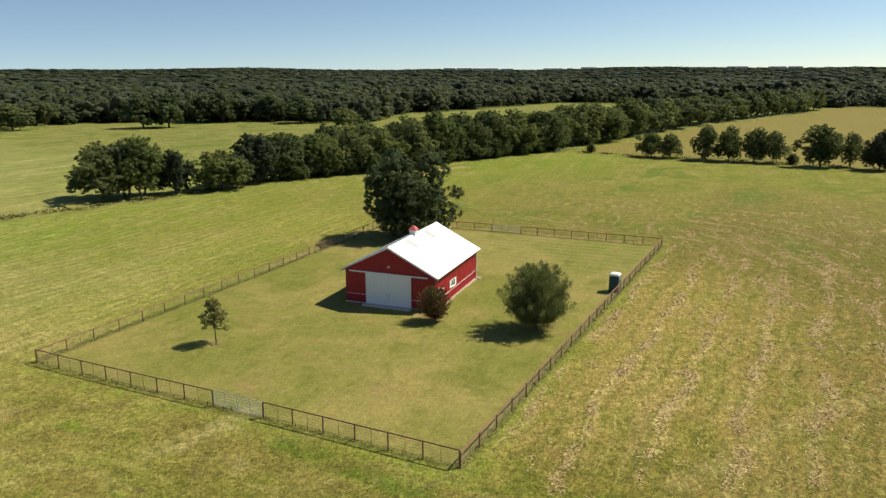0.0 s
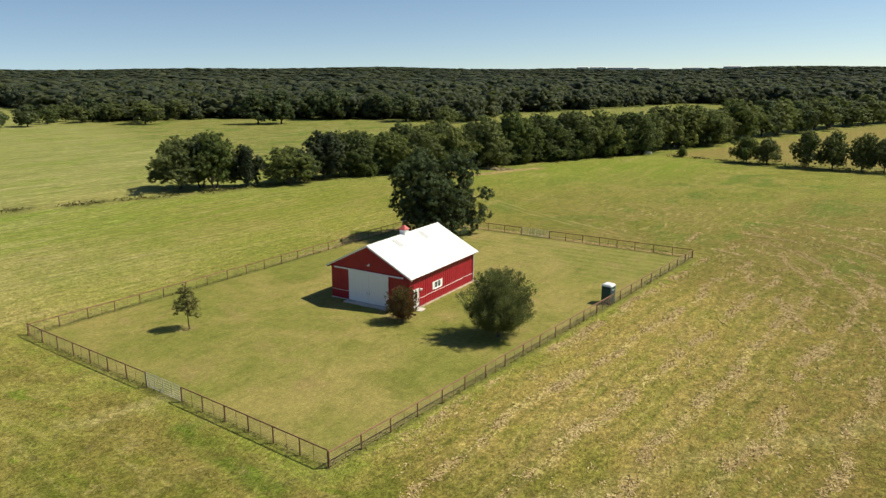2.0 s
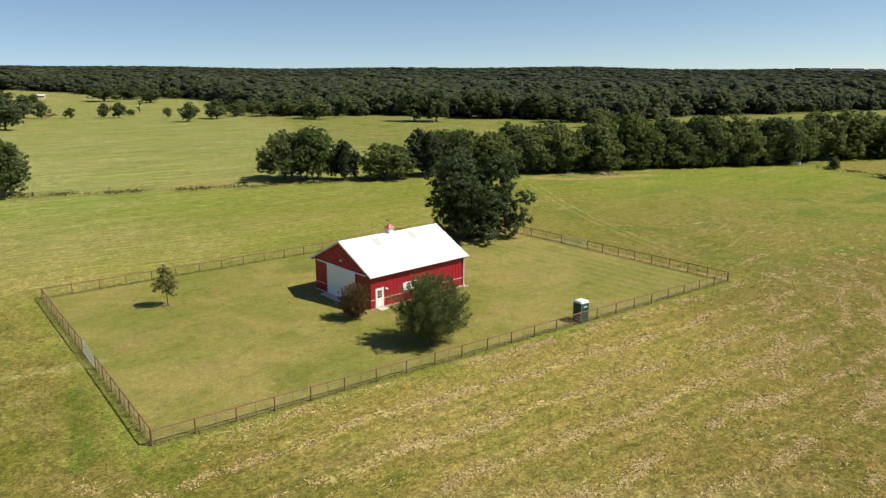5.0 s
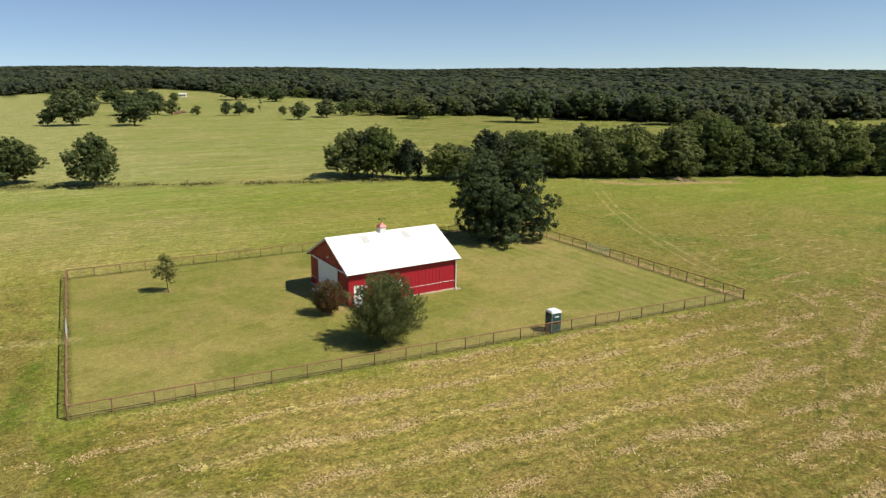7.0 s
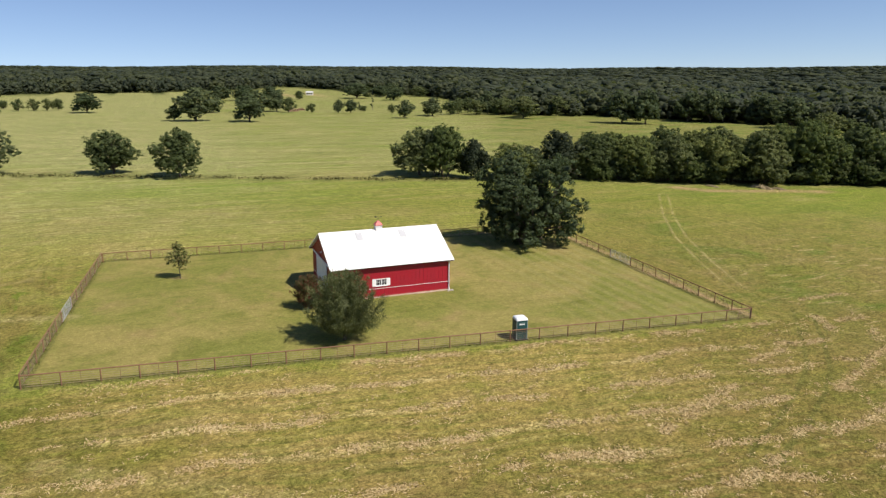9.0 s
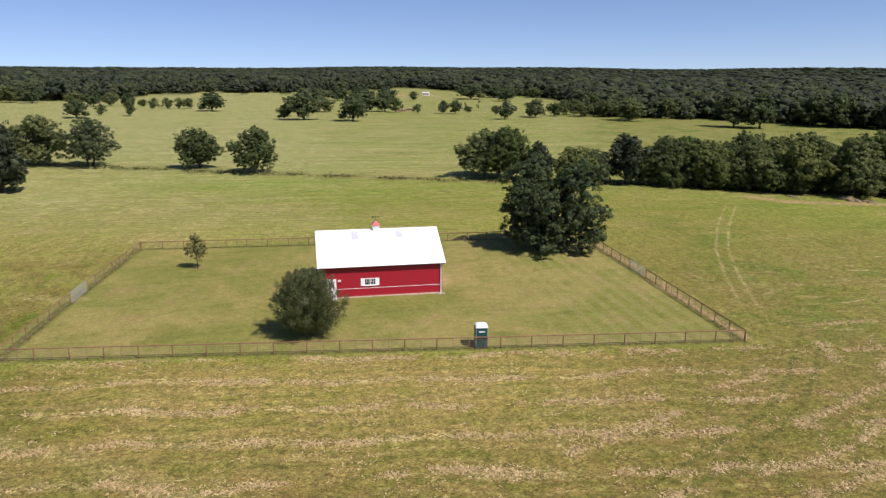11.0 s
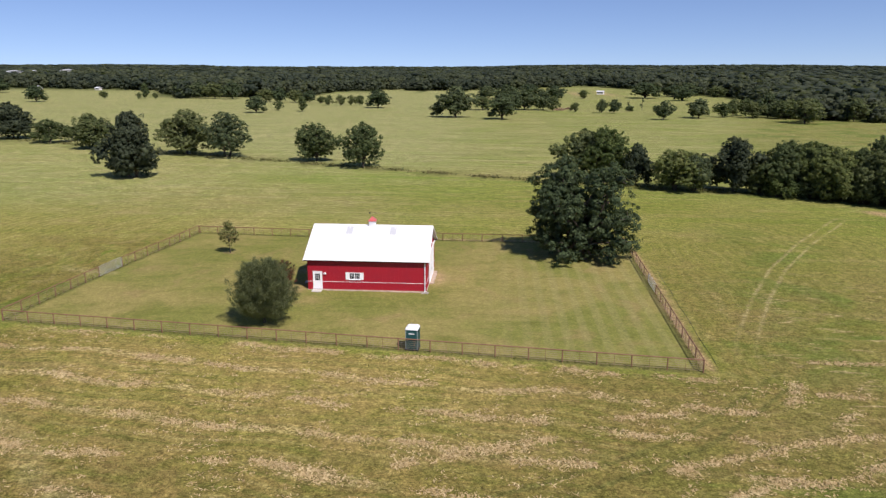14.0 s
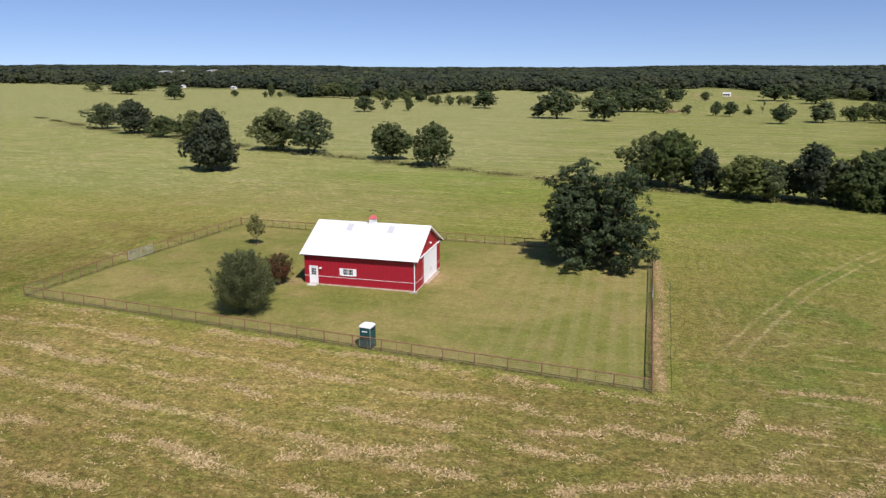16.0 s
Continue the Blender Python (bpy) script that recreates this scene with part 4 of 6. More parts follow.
        # fascia, its dark colour painting in the eave shadow, and gable trim
        part("fascia", bx(*sorted((XR + side * (run - 0.16), XR + side * (run - 0.12))), roof_y0, roof_y1, p[1][1] - 0.17, p[1][1] - 0.02), EAVE_SHADE_RED, barn, "fascia coloured dark for the eave shadow under the roof edge")
        for yy0, yy1 in ((roof_y0 - 0.02, roof_y0 + 0.02), (roof_y1 - 0.02, roof_y1 + 0.02)):
            part("gable_trim", prismed([(XR, RIDGE + 0.10), (p[1][0] + side * 0.02, p[1][1] + 0.03), (p[1][0] + side * 0.02, p[1][1] - 0.14), (XR, RIDGE - 0.07)], "y", yy0, yy1), WHITE, barn)
    part("ridge_cap", prismed([(XR - 0.22, RIDGE + 0.02), (XR, RIDGE + 0.14), (XR + 0.22, RIDGE + 0.02), (XR, RIDGE + 0.05)], "y", roof_y0, roof_y1), ROOF, barn)
    for y0 in (72.65, 77.8):
        a, b_ = 0.35, 1.55
        zt = RIDGE + 0.124
        part("skylight_sheet", prismed([(XR + a, zt - a * SLOPE), (XR + b_, zt - b_ * SLOPE), (XR + b_, zt - 0.05 - b_ * SLOPE), (XR + a, zt - 0.05 - a * SLOPE)], "y", y0, y0 + 0.78), SKYLIGHT, barn, "greyish translucent roof sheet")
    # white trim stripes and corners
    st = 0.036
    for y0, y1 in ((BY0, door_y0 - 0.09), (door_y1 + 0.09, BY1)):
        part("trim_stripe", bx(BX1 + 0.002, BX1 + 0.034, y0, y1, 0.97, 0.97 + st), WHITE, barn, "thin white stripe")
    part("trim_stripe", bx(BX0 - 0.034, BX0 - 0.002, BY0, BY1, 0.97, 0.97 + st), WHITE, barn)
    for y0, y1, (dx0, dx1) in ((BY0 - 0.034, BY0 - 0.002, (-37.7, -32.25)), (BY1 + 0.002, BY1 + 0.034, (-38.35, -32.6))):
        part("trim_stripe", bx(BX0, dx0, y0, y1, 0.94, 0.972), WHITE, barn)
        part("trim_stripe", bx(dx1, BX1, y0, y1, 0.94, 0.972), WHITE, barn)
    part("base_trim", bx(BX1 + 0.002, BX1 + 0.03, door_y1 + 0.1, BY1, 0.036, 0.09), GRAVEL, barn, "dusty base edge")
    for cx, cy in ((BX1 - 0.08, BY0 - 0.034), (BX1 - 0.08, BY1 + 0.002), (BX0 + 0.02, BY0 - 0.034), (BX0 + 0.02, BY1 + 0.002)):
        part("corner_trim", bx(cx, cx + 0.06, cy, cy + 0.032, zb, EAVE), RED, barn)
    # sliding double doors with their rails, both gables
    for key, y, out, x0, x1, r0, r1 in (("w", BY0, -1, -37.65, -32.32, -39.62, -30.42), ("e", BY1, 1, -38.27, -32.75, -40.05, -31.1)):
        mid = (x0 + x1) / 2
        ya, yb = sorted((y + out * 0.05, y + out * 0.10))
        for a, b in ((x0, mid - 0.012), (mid + 0.012, x1)):
            leaf = part("sliding_door", bx(a, b, ya, yb, 0.06, 3.46), WHITE, barn, "tall white metal sliding door")
            f0, f1 = sorted((y + out * 0.10, y + out * 0.125))
            bm = bmesh.new()
            for q in ((a, a + 0.09, 0.06, 3.46), (b - 0.09, b, 0.06, 3.46), (a + 0.09, b - 0.09, 0.06, 0.16), (a + 0.09, b - 0.09, 3.36, 3.46)):
                box(bm, q[0], q[1], f0, f1, q[2], q[3])
            part("door_edge", bm, WHITE, leaf)
            k = a + 0.45
            while k < b - 0.3:
                part("door_rib", bx(k - 0.02, k + 0.02, *sorted((y + out * 0.10, y + out * 0.112)), 0.17, 3.35), WHITE, leaf)
                k += 0.46
            hx = mid - 0.2 if a == x0 else mid + 0.12
            part("door_handle", bx(hx, hx + 0.06, *sorted((y + out * 0.125, y + out * 0.16)), 1.0, 1.3), GALV, leaf, "steel pull handle")
        part("door_rail", bx(r0, r1, *sorted((y + out * 0.03, y + out * 0.16)), 3.46, 3.60, bevel=0.01), WHITE, barn, "white overhead sliding rail")
    # side entrance
    door = part("entrance_door", bx(BX1 - 0.07, BX1 + 0.01, door_y0 + 0.003, door_y1 - 0.003, 0.11, door_z - 0.003), WHITE, barn, "white entrance door with nine small panes")
    bm = bmesh.new()
    for q in ((door_y0 - 0.09, door_y0, zb, door_z + 0.09), (door_y1, door_y1 + 0.09, zb, door_z + 0.09), (door_y0, door_y1, door_z, door_z + 0.09)):
        box(bm, BX1 + 0.001, BX1 + 0.045, *q)
    part("door_frame", bm, WHITE, barn)
    for i in range(3):
        for j in range(3):
            y0 = door_y0 + 0.17 + i * 0.195
            z0 = 1.12 + j * 0.27
            part("pane", bx(BX1 + 0.012, BX1 + 0.020, y0, y0 + 0.165, z0, z0 + 0.235), GLASS, door, "dark glass pane")
    part("door_panel", bx(BX1 + 0.012, BX1 + 0.022, door_y0 + 0.17, door_y1 - 0.17, 0.30, 0.92, bevel=0.005), WHITE, door)
    part("door_knob", tubed((BX1 + 0.01, door_y1 - 0.08, 1.02), (BX1 + 0.07, door_y1 - 0.08, 1.02), 0.03, 0.035, 8), GALV, door, "steel knob")
    # window with open white shutters
    win = part("window", bx(BX1 - 0.08, BX1 - 0.055, win_y0, win_y1, win_z0, win_z1), GLASS, barn, "dark window with white shutters")
    bm = bmesh.new()
    for q in ((win_y0 - 0.07, win_y1 + 0.07, win_z1, win_z1 + 0.08), (win_y0 - 0.07, win_y1 + 0.07, win_z0 - 0.08, win_z0), (win_y0 - 0.07, win_y0, win_z0, win_z1), (win_y1, win_y1 + 0.07, win_z0, win_z1), ((win_y0 + win_y1) / 2 - 0.035, (win_y0 + win_y1) / 2 + 0.035, win_z0, win_z1)):
        box(bm, BX1 - 0.05, BX1 + 0.05, *q)
    part("window_frame", bm, WHITE, win)
    for i in range(2):
        y0 = win_y0 + i * (win_y1 - win_y0) / 2
        bm = bmesh.new()
        for j in (1, 2):
            box(bm, BX1 - 0.05, BX1 - 0.03, y0 + j * 0.19 - 0.012, y0 + j * 0.19 + 0.012, win_z0, win_z1)
        box(bm, BX1 - 0.052, BX1 - 0.032, y0, y0 + 0.58, 1.68, 1.705)
        part("glazing_bar", bm, WHITE, win)
    for y0, y1 in ((73.28, win_y0 - 0.072), (win_y1 + 0.072, 75.34)):
        sh = part("shutter", bx(BX1 + 0.002, BX1 + 0.045, y0, y1, win_z0 - 0.09, win_z1 + 0.09, bevel=0.006), WHITE, win, "white shutter")
    part("window_sill", bx(BX1 + 0.051, BX1 + 0.11, win_y0 - 0.1, win_y1 + 0.1, win_z0 - 0.10, win_z0 - 0.05), WHITE, win)
    # lamps
    for px_, py_, pz_, dx, dy in ((BX1, 70.92, 2.02, 1, 0), (XR, BY0, 4.38, 0, -1), (-35.6, BY1, 4.35, 0, 1)):
        lamp = part("wall_lamp", bx(px_ - 0.07, px_ + 0.07, py_ - 0.07, py_ + 0.07, pz_ - 0.08, pz_ + 0.08, bevel=0.02), WHITE, barn, "small white wall lamp")
        for s in (-1, 1):
            c = Vector((px_ + dx * 0.06 + dy * 0.0, py_ + dy * 0.06, pz_ - 0.02)) + Vector((-dy, dx, 0)) * 0.10 * s
            part("lamp_head", tubed(c, c + Vector((dx * 0.14, dy * 0.14, -0.08)), 0.05, 0.085, 8), WHITE, lamp)
    vent = part("gable_vent", tubed((XR, BY0 - 0.03, 5.3), (XR, BY0 - 0.06, 5.3), 0.16, 0.15, 12), RED, barn, "small round louvred vent")
    # gutter pipe at the corner
    bm = bmesh.new()
    tube(bm, (BX1 + 0.10, BY1 - 0.12, 0.18), (BX1 + 0.10, BY1 - 0.12, EAVE - 0.42), 0.06, seg=8)
    tube(bm, (BX1 + 0.10, BY1 - 0.12, EAVE - 0.44), (BX1 + 0.22, BY1 - 0.12, EAVE - 0.12), 0.06, seg=8)
    tube(bm, (BX1 + 0.10, BY1 - 0.12, 0.20), (BX1 + 0.32, BY1 - 0.12, 0.07), 0.06, seg=8)
    part("downpipe", bm, WHITE, barn, "white downpipe at the corner")
    # cupola
    cy, s = 75.58, 0.37
    cb = bmesh.new()
    box(cb, XR - s, XR + s, cy - s, cy + s, RIDGE - 0.32, 7.02, bevel=0.015)
    cup = part("cupola", cb, WHITE, barn, "white cupola with red pyramid roof")
    bm = bmesh.new()
    e, z0, z1 = 0.47, 7.02, 7.52
    ring = [[bm.verts.new((XR + sx * r, cy + sy * r, z)) for sx, sy in ((-1, -1), (1, -1), (1, 1), (-1, 1))] for r, z in ((e, z0), (e, z0 + 0.05), (0.27, z0 + 0.27), (0.05, z1))]
    for a, b in zip(ring, ring[1:]):
        for i in range(4):
            bm.faces.new((a[i], a[(i + 1) % 4], b[(i + 1) % 4], b[i]))
    bm.faces.new(ring[0][::-1])
    bm.faces.new(ring[-1])
    part("cupola_roof", bm, CUPOLA_RED, cup, "red pyramid roof")
    for sx, sy in ((1, 0), (-1, 0), (0, 1), (0, -1)):
        bm = bmesh.new()
        for j in range(5):
            z = 6.62 + j * 0.07
            if sx:
                box(bm, *sorted((XR + sx * s, XR + sx * (s + 0.025))), cy - 0.26, cy + 0.26, z, z + 0.045)
            else:
                box(bm, XR - 0.26, XR + 0.26, *sorted((cy + sy * s, cy + sy * (s + 0.025))), z, z + 0.045)
        part("louvre", bm, WHITE, cup)
    bm = bmesh.new()
    tube(bm, (XR, cy, z1 - 0.05), (XR, cy, 8.15), 0.018, seg=6)
    tube(bm, (XR, cy - 0.32, 7.95), (XR, cy + 0.36, 7.95), 0.014, seg=5)
    tube(bm, (XR - 0.2, cy, 7.78), (XR + 0.2, cy, 7.78), 0.012, seg=5)
    box(bm, XR - 0.008, XR + 0.008, cy - 0.40, cy - 0.2, 7.88, 8.04)
    prism(bm, [(cy + 0.32, 7.87), (cy + 0.50, 7.95), (cy + 0.32, 8.03)], "x", XR - 0.008, XR + 0.008)
    part("weather_vane", bm, BLACK, cup, "dark metal weather vane")


build_barn()


def slab(name, x0, x1, y0, y1, z, mat, label, cat, seed):
    """A low slab with an uneven outline, let into the soil."""
    rng = random.Random(seed)
    pts = []
    for (ax, ay), (bx_, by_) in zip(((x0, y0), (x1, y0), (x1, y1), (x0, y1)), ((x1, y0), (x1, y1), (x0, y1), (x0, y0))):
        k = max(2, int(math.hypot(bx_ - ax, by_ - ay) / 0.5))
        for i in range(k):
            u = i / k
            pts.append((ax + (bx_ - ax) * u + rng.uniform(-0.1, 0.1), ay + (by_ - ay) * u + rng.uniform(-0.1, 0.1)))
    bm = bmesh.new()
    top = [bm.verts.new((px_, py_, z)) for px_, py_ in pts]
    low = [bm.verts.new((px_, py_, -0.25)) for px_, py_ in pts]
    for i in range(len(pts)):
        bm.faces.new((low[i], low[(i + 1) % len(pts)], top[(i + 1) % len(pts)], top[i]))
    bm.faces.new(top)
    bm.faces.new(low[::-1])
    bmesh.ops.recalc_face_normals(bm, faces=bm.faces)
    tagged(new(name, mesh_from(name, bm, mat)), label, cat)


slab("doorstep", -29.58, -28.7, 69.5, 70.65, 0.075, CONCRETE, "pale concrete doorstep before the white entrance door", "doorstep", 1)
slab("gravel_strip", -29.585, -29.40, 70.95, 82.2, 0.045, GRAVEL, "pinkish gravel strip along the barn wall", "gravel", 2)
slab("splash_pad", -29.5, -28.95, 82.05, 82.75, 0.065, RUBBLE, "broken pale concrete under the downpipe", "concrete pad", 3)
slab("door_apron", -38.2, -32.9, 82.53, 83.05, 0.062, GRAVEL, "pinkish gravelly apron before the sliding doors", "apron", 4)
slab("door_apron", -37.8, -32.2, 67.9, 68.85, 0.068, CONCRETE, "shaded concrete apron before the sliding doors", "apron", 5)

# ---- fences and gates ----
POST_H = 1.13


def lerp2(a, b, u):
    return (a[0] + (b[0] - a[0]) * u, a[1] + (b[1] - a[1]) * u)


def fence_run(fence, a, b, count, high=POST_H):
    """Pipe posts with a top rail, wire netting and a thin stay in each bay."""
    la = math.hypot(b[0] - a[0], b[1] - a[1])
    ang = math.atan2(b[1] - a[1], b[0] - a[0])
    bay = la / count
    post_me = mesh_from("post", tubed((0, 0, -0.3), (0, 0, high - 0.02), 0.055, seg=7), RUST)
    net = bmesh.new()
    w = 0.002
    for z in (0.18, 0.37, 0.56, 0.75, 0.94):
        z *= high / 1.13
        box(net, 0, bay, -0.008, 0.008, z - 0.008, z + 0.008)
    k = 0.3
    while k < bay:
        box(net, k - w, k + w, -w, w, 0.06, high - 0.13)
        k += 0.3
    net_me = mesh_from("wire_netting", net, WIRE)
    rail_me = mesh_from("top_rail", tubed((0, 0, high), (bay, 0, high), 0.052, seg=7), RUST)
    stay_me = mesh_from("stay", tubed((bay / 2, 0.02, 0.0), (bay / 2, 0.02, high - 0.03), 0.016, seg=5), RUST)
    rng = random.Random(int(la * 100))
    for i in range(count + 1):
        p = lerp2(a, b, i / count)
        o = new("post", post_me)
        o.location = (*p, float(ground_height(*p)) + rng.uniform(-0.015, 0.015))
        o.rotation_euler = (rng.uniform(-0.012, 0.012), rng.uniform(-0.012, 0.012), 0)
        o.parent = fence
        if i < count:
            for nm, me in (("top_rail", rail_me), ("wire_netting", net_me), ("stay", stay_me)):
                o = new(nm, me)
                za, zb = (float(ground_height(*lerp2(a, b, (i + e) / count))) for e in (0, 1))
                o.location = (*p, za)
                o.rotation_euler = (0, -math.atan2(zb - za, bay), ang)
                o.parent = fence


def gate(a, b, label, high=1.16):
    """A tubular field gate: round-cornered frame, six rails and two uprights."""
    la = math.hypot(b[0] - a[0], b[1] - a[1]) - 0.16
    g = tagged(new("farm_gate"), label, "gate", "gates of the yard")
    bm = bmesh.new()
    r, z0, z1, c = 0.024, 0.12, high, 0.14
    path = [(0, z0), (0, z1 - c), (c * 0.3, z1 - c * 0.3), (c, z1), (la - c, z1), (la - c * 0.3, z1 - c * 0.3), (la, z1 - c), (la, z0), (0, z0)]
    for (x0, h0), (x1, h1) in zip(path, path[1:]):
        tube(bm, (x0, 0, h0), (x1, 0, h1), r, seg=6)
    f = new("gate_frame", mesh_from("gate_frame", bm, GALV))
    f.parent = g
    rail = mesh_from("gate_rail", tubed((0.02, 0, 0), (la - 0.02, 0, 0), 0.019, seg=6), GALV)
    for j in range(5):
        o = new("gate_rail", rail)
        o.location = (0, 0, 0.29 + j * (high - 0.31) / 5)
        o.parent = g
    up = mesh_from("gate_upright", boxed(-0.02, 0.02, -0.008, 0.008, z0, z1), GALV)
    for u in (0.25, 0.5, 0.75):
        o = new("gate_upright", up)
        o.location = (la * u, 0.03, 0)
        o.parent = g
    for z in (0.3, 0.98):
        o = new("hinge", mesh_from("hinge", boxed(-0.09, 0.0, -0.02, 0.02, z - 0.03, z + 0.03), GALV))
        o.parent = g
    ang = math.atan2(b[1] - a[1], b[0] - a[0])
    g.matrix_basis = pose(a[0] + math.cos(ang) * 0.08, a[1] + math.sin(ang) * 0.08, float(ground_height(*lerp2(a, b, 0.5))), 0, 0, math.degrees(ang))


def on_line(a, b, axis, value):
    u = (value - a[axis]) / (b[axis] - a[axis])
    return lerp2(a, b, u)


def fence_thing(label):
    return tagged(new("fence"), label, "fence", "fence sides of the yard")


f = fence_thing("rusty brown pipe fence with wire netting beside hay rows")
fence_run(f, FENCE_SW, FENCE_SE, 23)
f = fence_thing("rusty brown pipe fence with wire netting and a gate gap")
w1, w2 = on_line(FENCE_SW, FENCE_NW, 0, -32.55), on_line(FENCE_SW, FENCE_NW, 0, -37.3)
fence_run(f, lerp2(FENCE_SW, w1, 0.004), w1, 6, 1.25)
fence_run(f, w2, lerp2(FENCE_NW, w2, 0.004), 7, 1.25)
gate(w1, w2, "pale galvanised tube gate closed between fence posts", 1.27)
f = fence_thing("rusty brown pipe fence with netting under the big oak")
e1, e2 = on_line(FENCE_SE, FENCE_NE, 0, -30.75), on_line(FENCE_SE, FENCE_NE, 0, -35.5)
fence_run(f, lerp2(FENCE_SE, e1, 0.004), e1, 8)
fence_run(f, e2, lerp2(FENCE_NE, e2, 0.004), 6)
gate(e1, e2, "pale galvanised tube gate closed in the far fence")
f = fence_thing("rusty brown pipe fence with netting behind the barn")
fence_run(f, lerp2(FENCE_NW, FENCE_NE, 0.002), lerp2(FENCE_NE, FENCE_NW, 0.002), 22)

# ---- portable toilet ----


def build_toilet():
    w = tagged(new("portable_toilet"), "teal plastic portable toilet with white domed roof by the fence", "toilet")
    hw, ht = 0.53, 1.96
    part("base", boxed(-0.60, 0.60, -0.60, 0.60, -0.02, 0.14, bevel=0.02), BLACK, w, "black skid base")
    part("cabin", boxed(-hw, hw, -hw, hw, 0.14, ht, bevel=0.02), TEAL, w, "teal plastic cabin")
    for sx, sy in ((1, 1), (1, -1), (-1, 1), (-1, -1)):
        part("corner_post", boxed(*sorted((sx * (hw - 0.035), sx * (hw + 0.022))), *sorted((sy * (hw - 0.035), sy * (hw + 0.022))), 0.14, ht), GREY_PLASTIC if sx > 0 else TEAL, w, "grey corner strip" if sx > 0 else "")
    door = part("door", boxed(hw + 0.002, hw + 0.035, -0.40, 0.40, 0.18, 1.76, bevel=0.01), TEAL, w, "teal ribbed door")
    for j in range(4):
        part("door_rib", boxed(hw + 0.036, hw + 0.052, -0.34, 0.34, 0.36 + j * 0.36, 0.42 + j * 0.36, bevel=0.004), TEAL, door)
    part("sign", boxed(hw + 0.036, hw + 0.044, -0.26, 0.26, 1.56, 1.66), PLASTIC, door, "pale notice panel with unreadable writing")
    part("latch", boxed(hw + 0.036, hw + 0.07, 0.30, 0.36, 1.0, 1.12), BLACK, door)
    for sy in (1, -1):
        for j in range(5):
            part("side_rib", boxed(-0.44, 0.44, *sorted((sy * (hw + 0.001), sy * (hw + 0.02))), 0.30 + j * 0.30, 0.36 + j * 0.30), TEAL, w)
        bm = bmesh.new()
        for j in range(4):
            box(bm, -0.36, 0.36, *sorted((sy * (hw + 0.001), sy * (hw + 0.018))), 1.66 + j * 0.04, 1.68 + j * 0.04)
        part("vent_grille", bm, BLACK, w)
    bm = bmesh.new()
    rings = []
    for r, z in ((0.58, ht), (0.58, ht + 0.07), (0.52, ht + 0.18), (0.36, ht + 0.26), (0.14, ht + 0.295)):
        rings.append([bm.verts.new((x * r, y * r, z)) for x, y in ((-1, -0.86), (-0.86, -1), (0.86, -1), (1, -0.86), (1, 0.86), (0.86, 1), (-0.86, 1), (-1, 0.86))])
    for a, b in zip(rings, rings[1:]):
        for i in range(8):
            bm.faces.new((a[i], a[(i + 1) % 8], b[(i + 1) % 8], b[i]))
    bm.faces.new(rings[0][::-1])
    bm.faces.new(rings[-1])
    part("roof", bm, PLASTIC, w, "white translucent domed roof")
    w.matrix_basis = pose(-13.05, 82.85, -0.02, 0, 0, -6.0)


build_toilet()

# ---- trees ----
oak = make_tree("oak_tree", 17, 10.2, 5.6, 0.15, 15, 0.58, 0.95, 30, 0.235, LEAF_OAK, "large dark green oak with crown reaching low", 0.45, 3, 0.05, 0.9, None, 0.36, 0.18, 0.15, 0.34, 0.20, stems=((-1.7, -2.7, 13.4, 5.3, 20), (1.9, 3.0, 13.3, 4.9, 18), (2.6, -2.6, 9.2, 4.2, 11)))
oak.matrix_basis = pose(-46.6, 101.6, 0)
elm = make_shoot_tree("elm_tree", 21, 6.35, 3.3, 0.95, 170, 54000, 0.105, LEAF_ELM, "bushy grey-green elm standing on the lawn", 0.15, 1, 0.44, 0.95, None, 0.36, 1.6)
elm.matrix_basis = pose(-18.5, 67.4, 0)
red = make_shoot_tree("crape_myrtle", 31, 3.5, 1.7, 0.5, 120, 11000, 0.085, LEAF_RED, "small reddish-green shrub tree beside the barn", 0.05, 4, 0.58, 0.5, BARK_PALE, 0.0)
red.matrix_basis = pose(-28.6, 66.1, 0)
young = make_tree("young_tree", 41, 4.6, 1.7, 1.2, 18, 0.27, 1.0, 18, 0.12, LEAF_YOUNG, "thin young tree with sparse olive leaves on lawn", 0.06, 1, 0.55, 0.8, None, 0.2, 0.25, 0.22, 0.32, 0.15)
young.matrix_basis = pose(-45.65, 53.8, float(ground_height(-45.65, 53.8)))

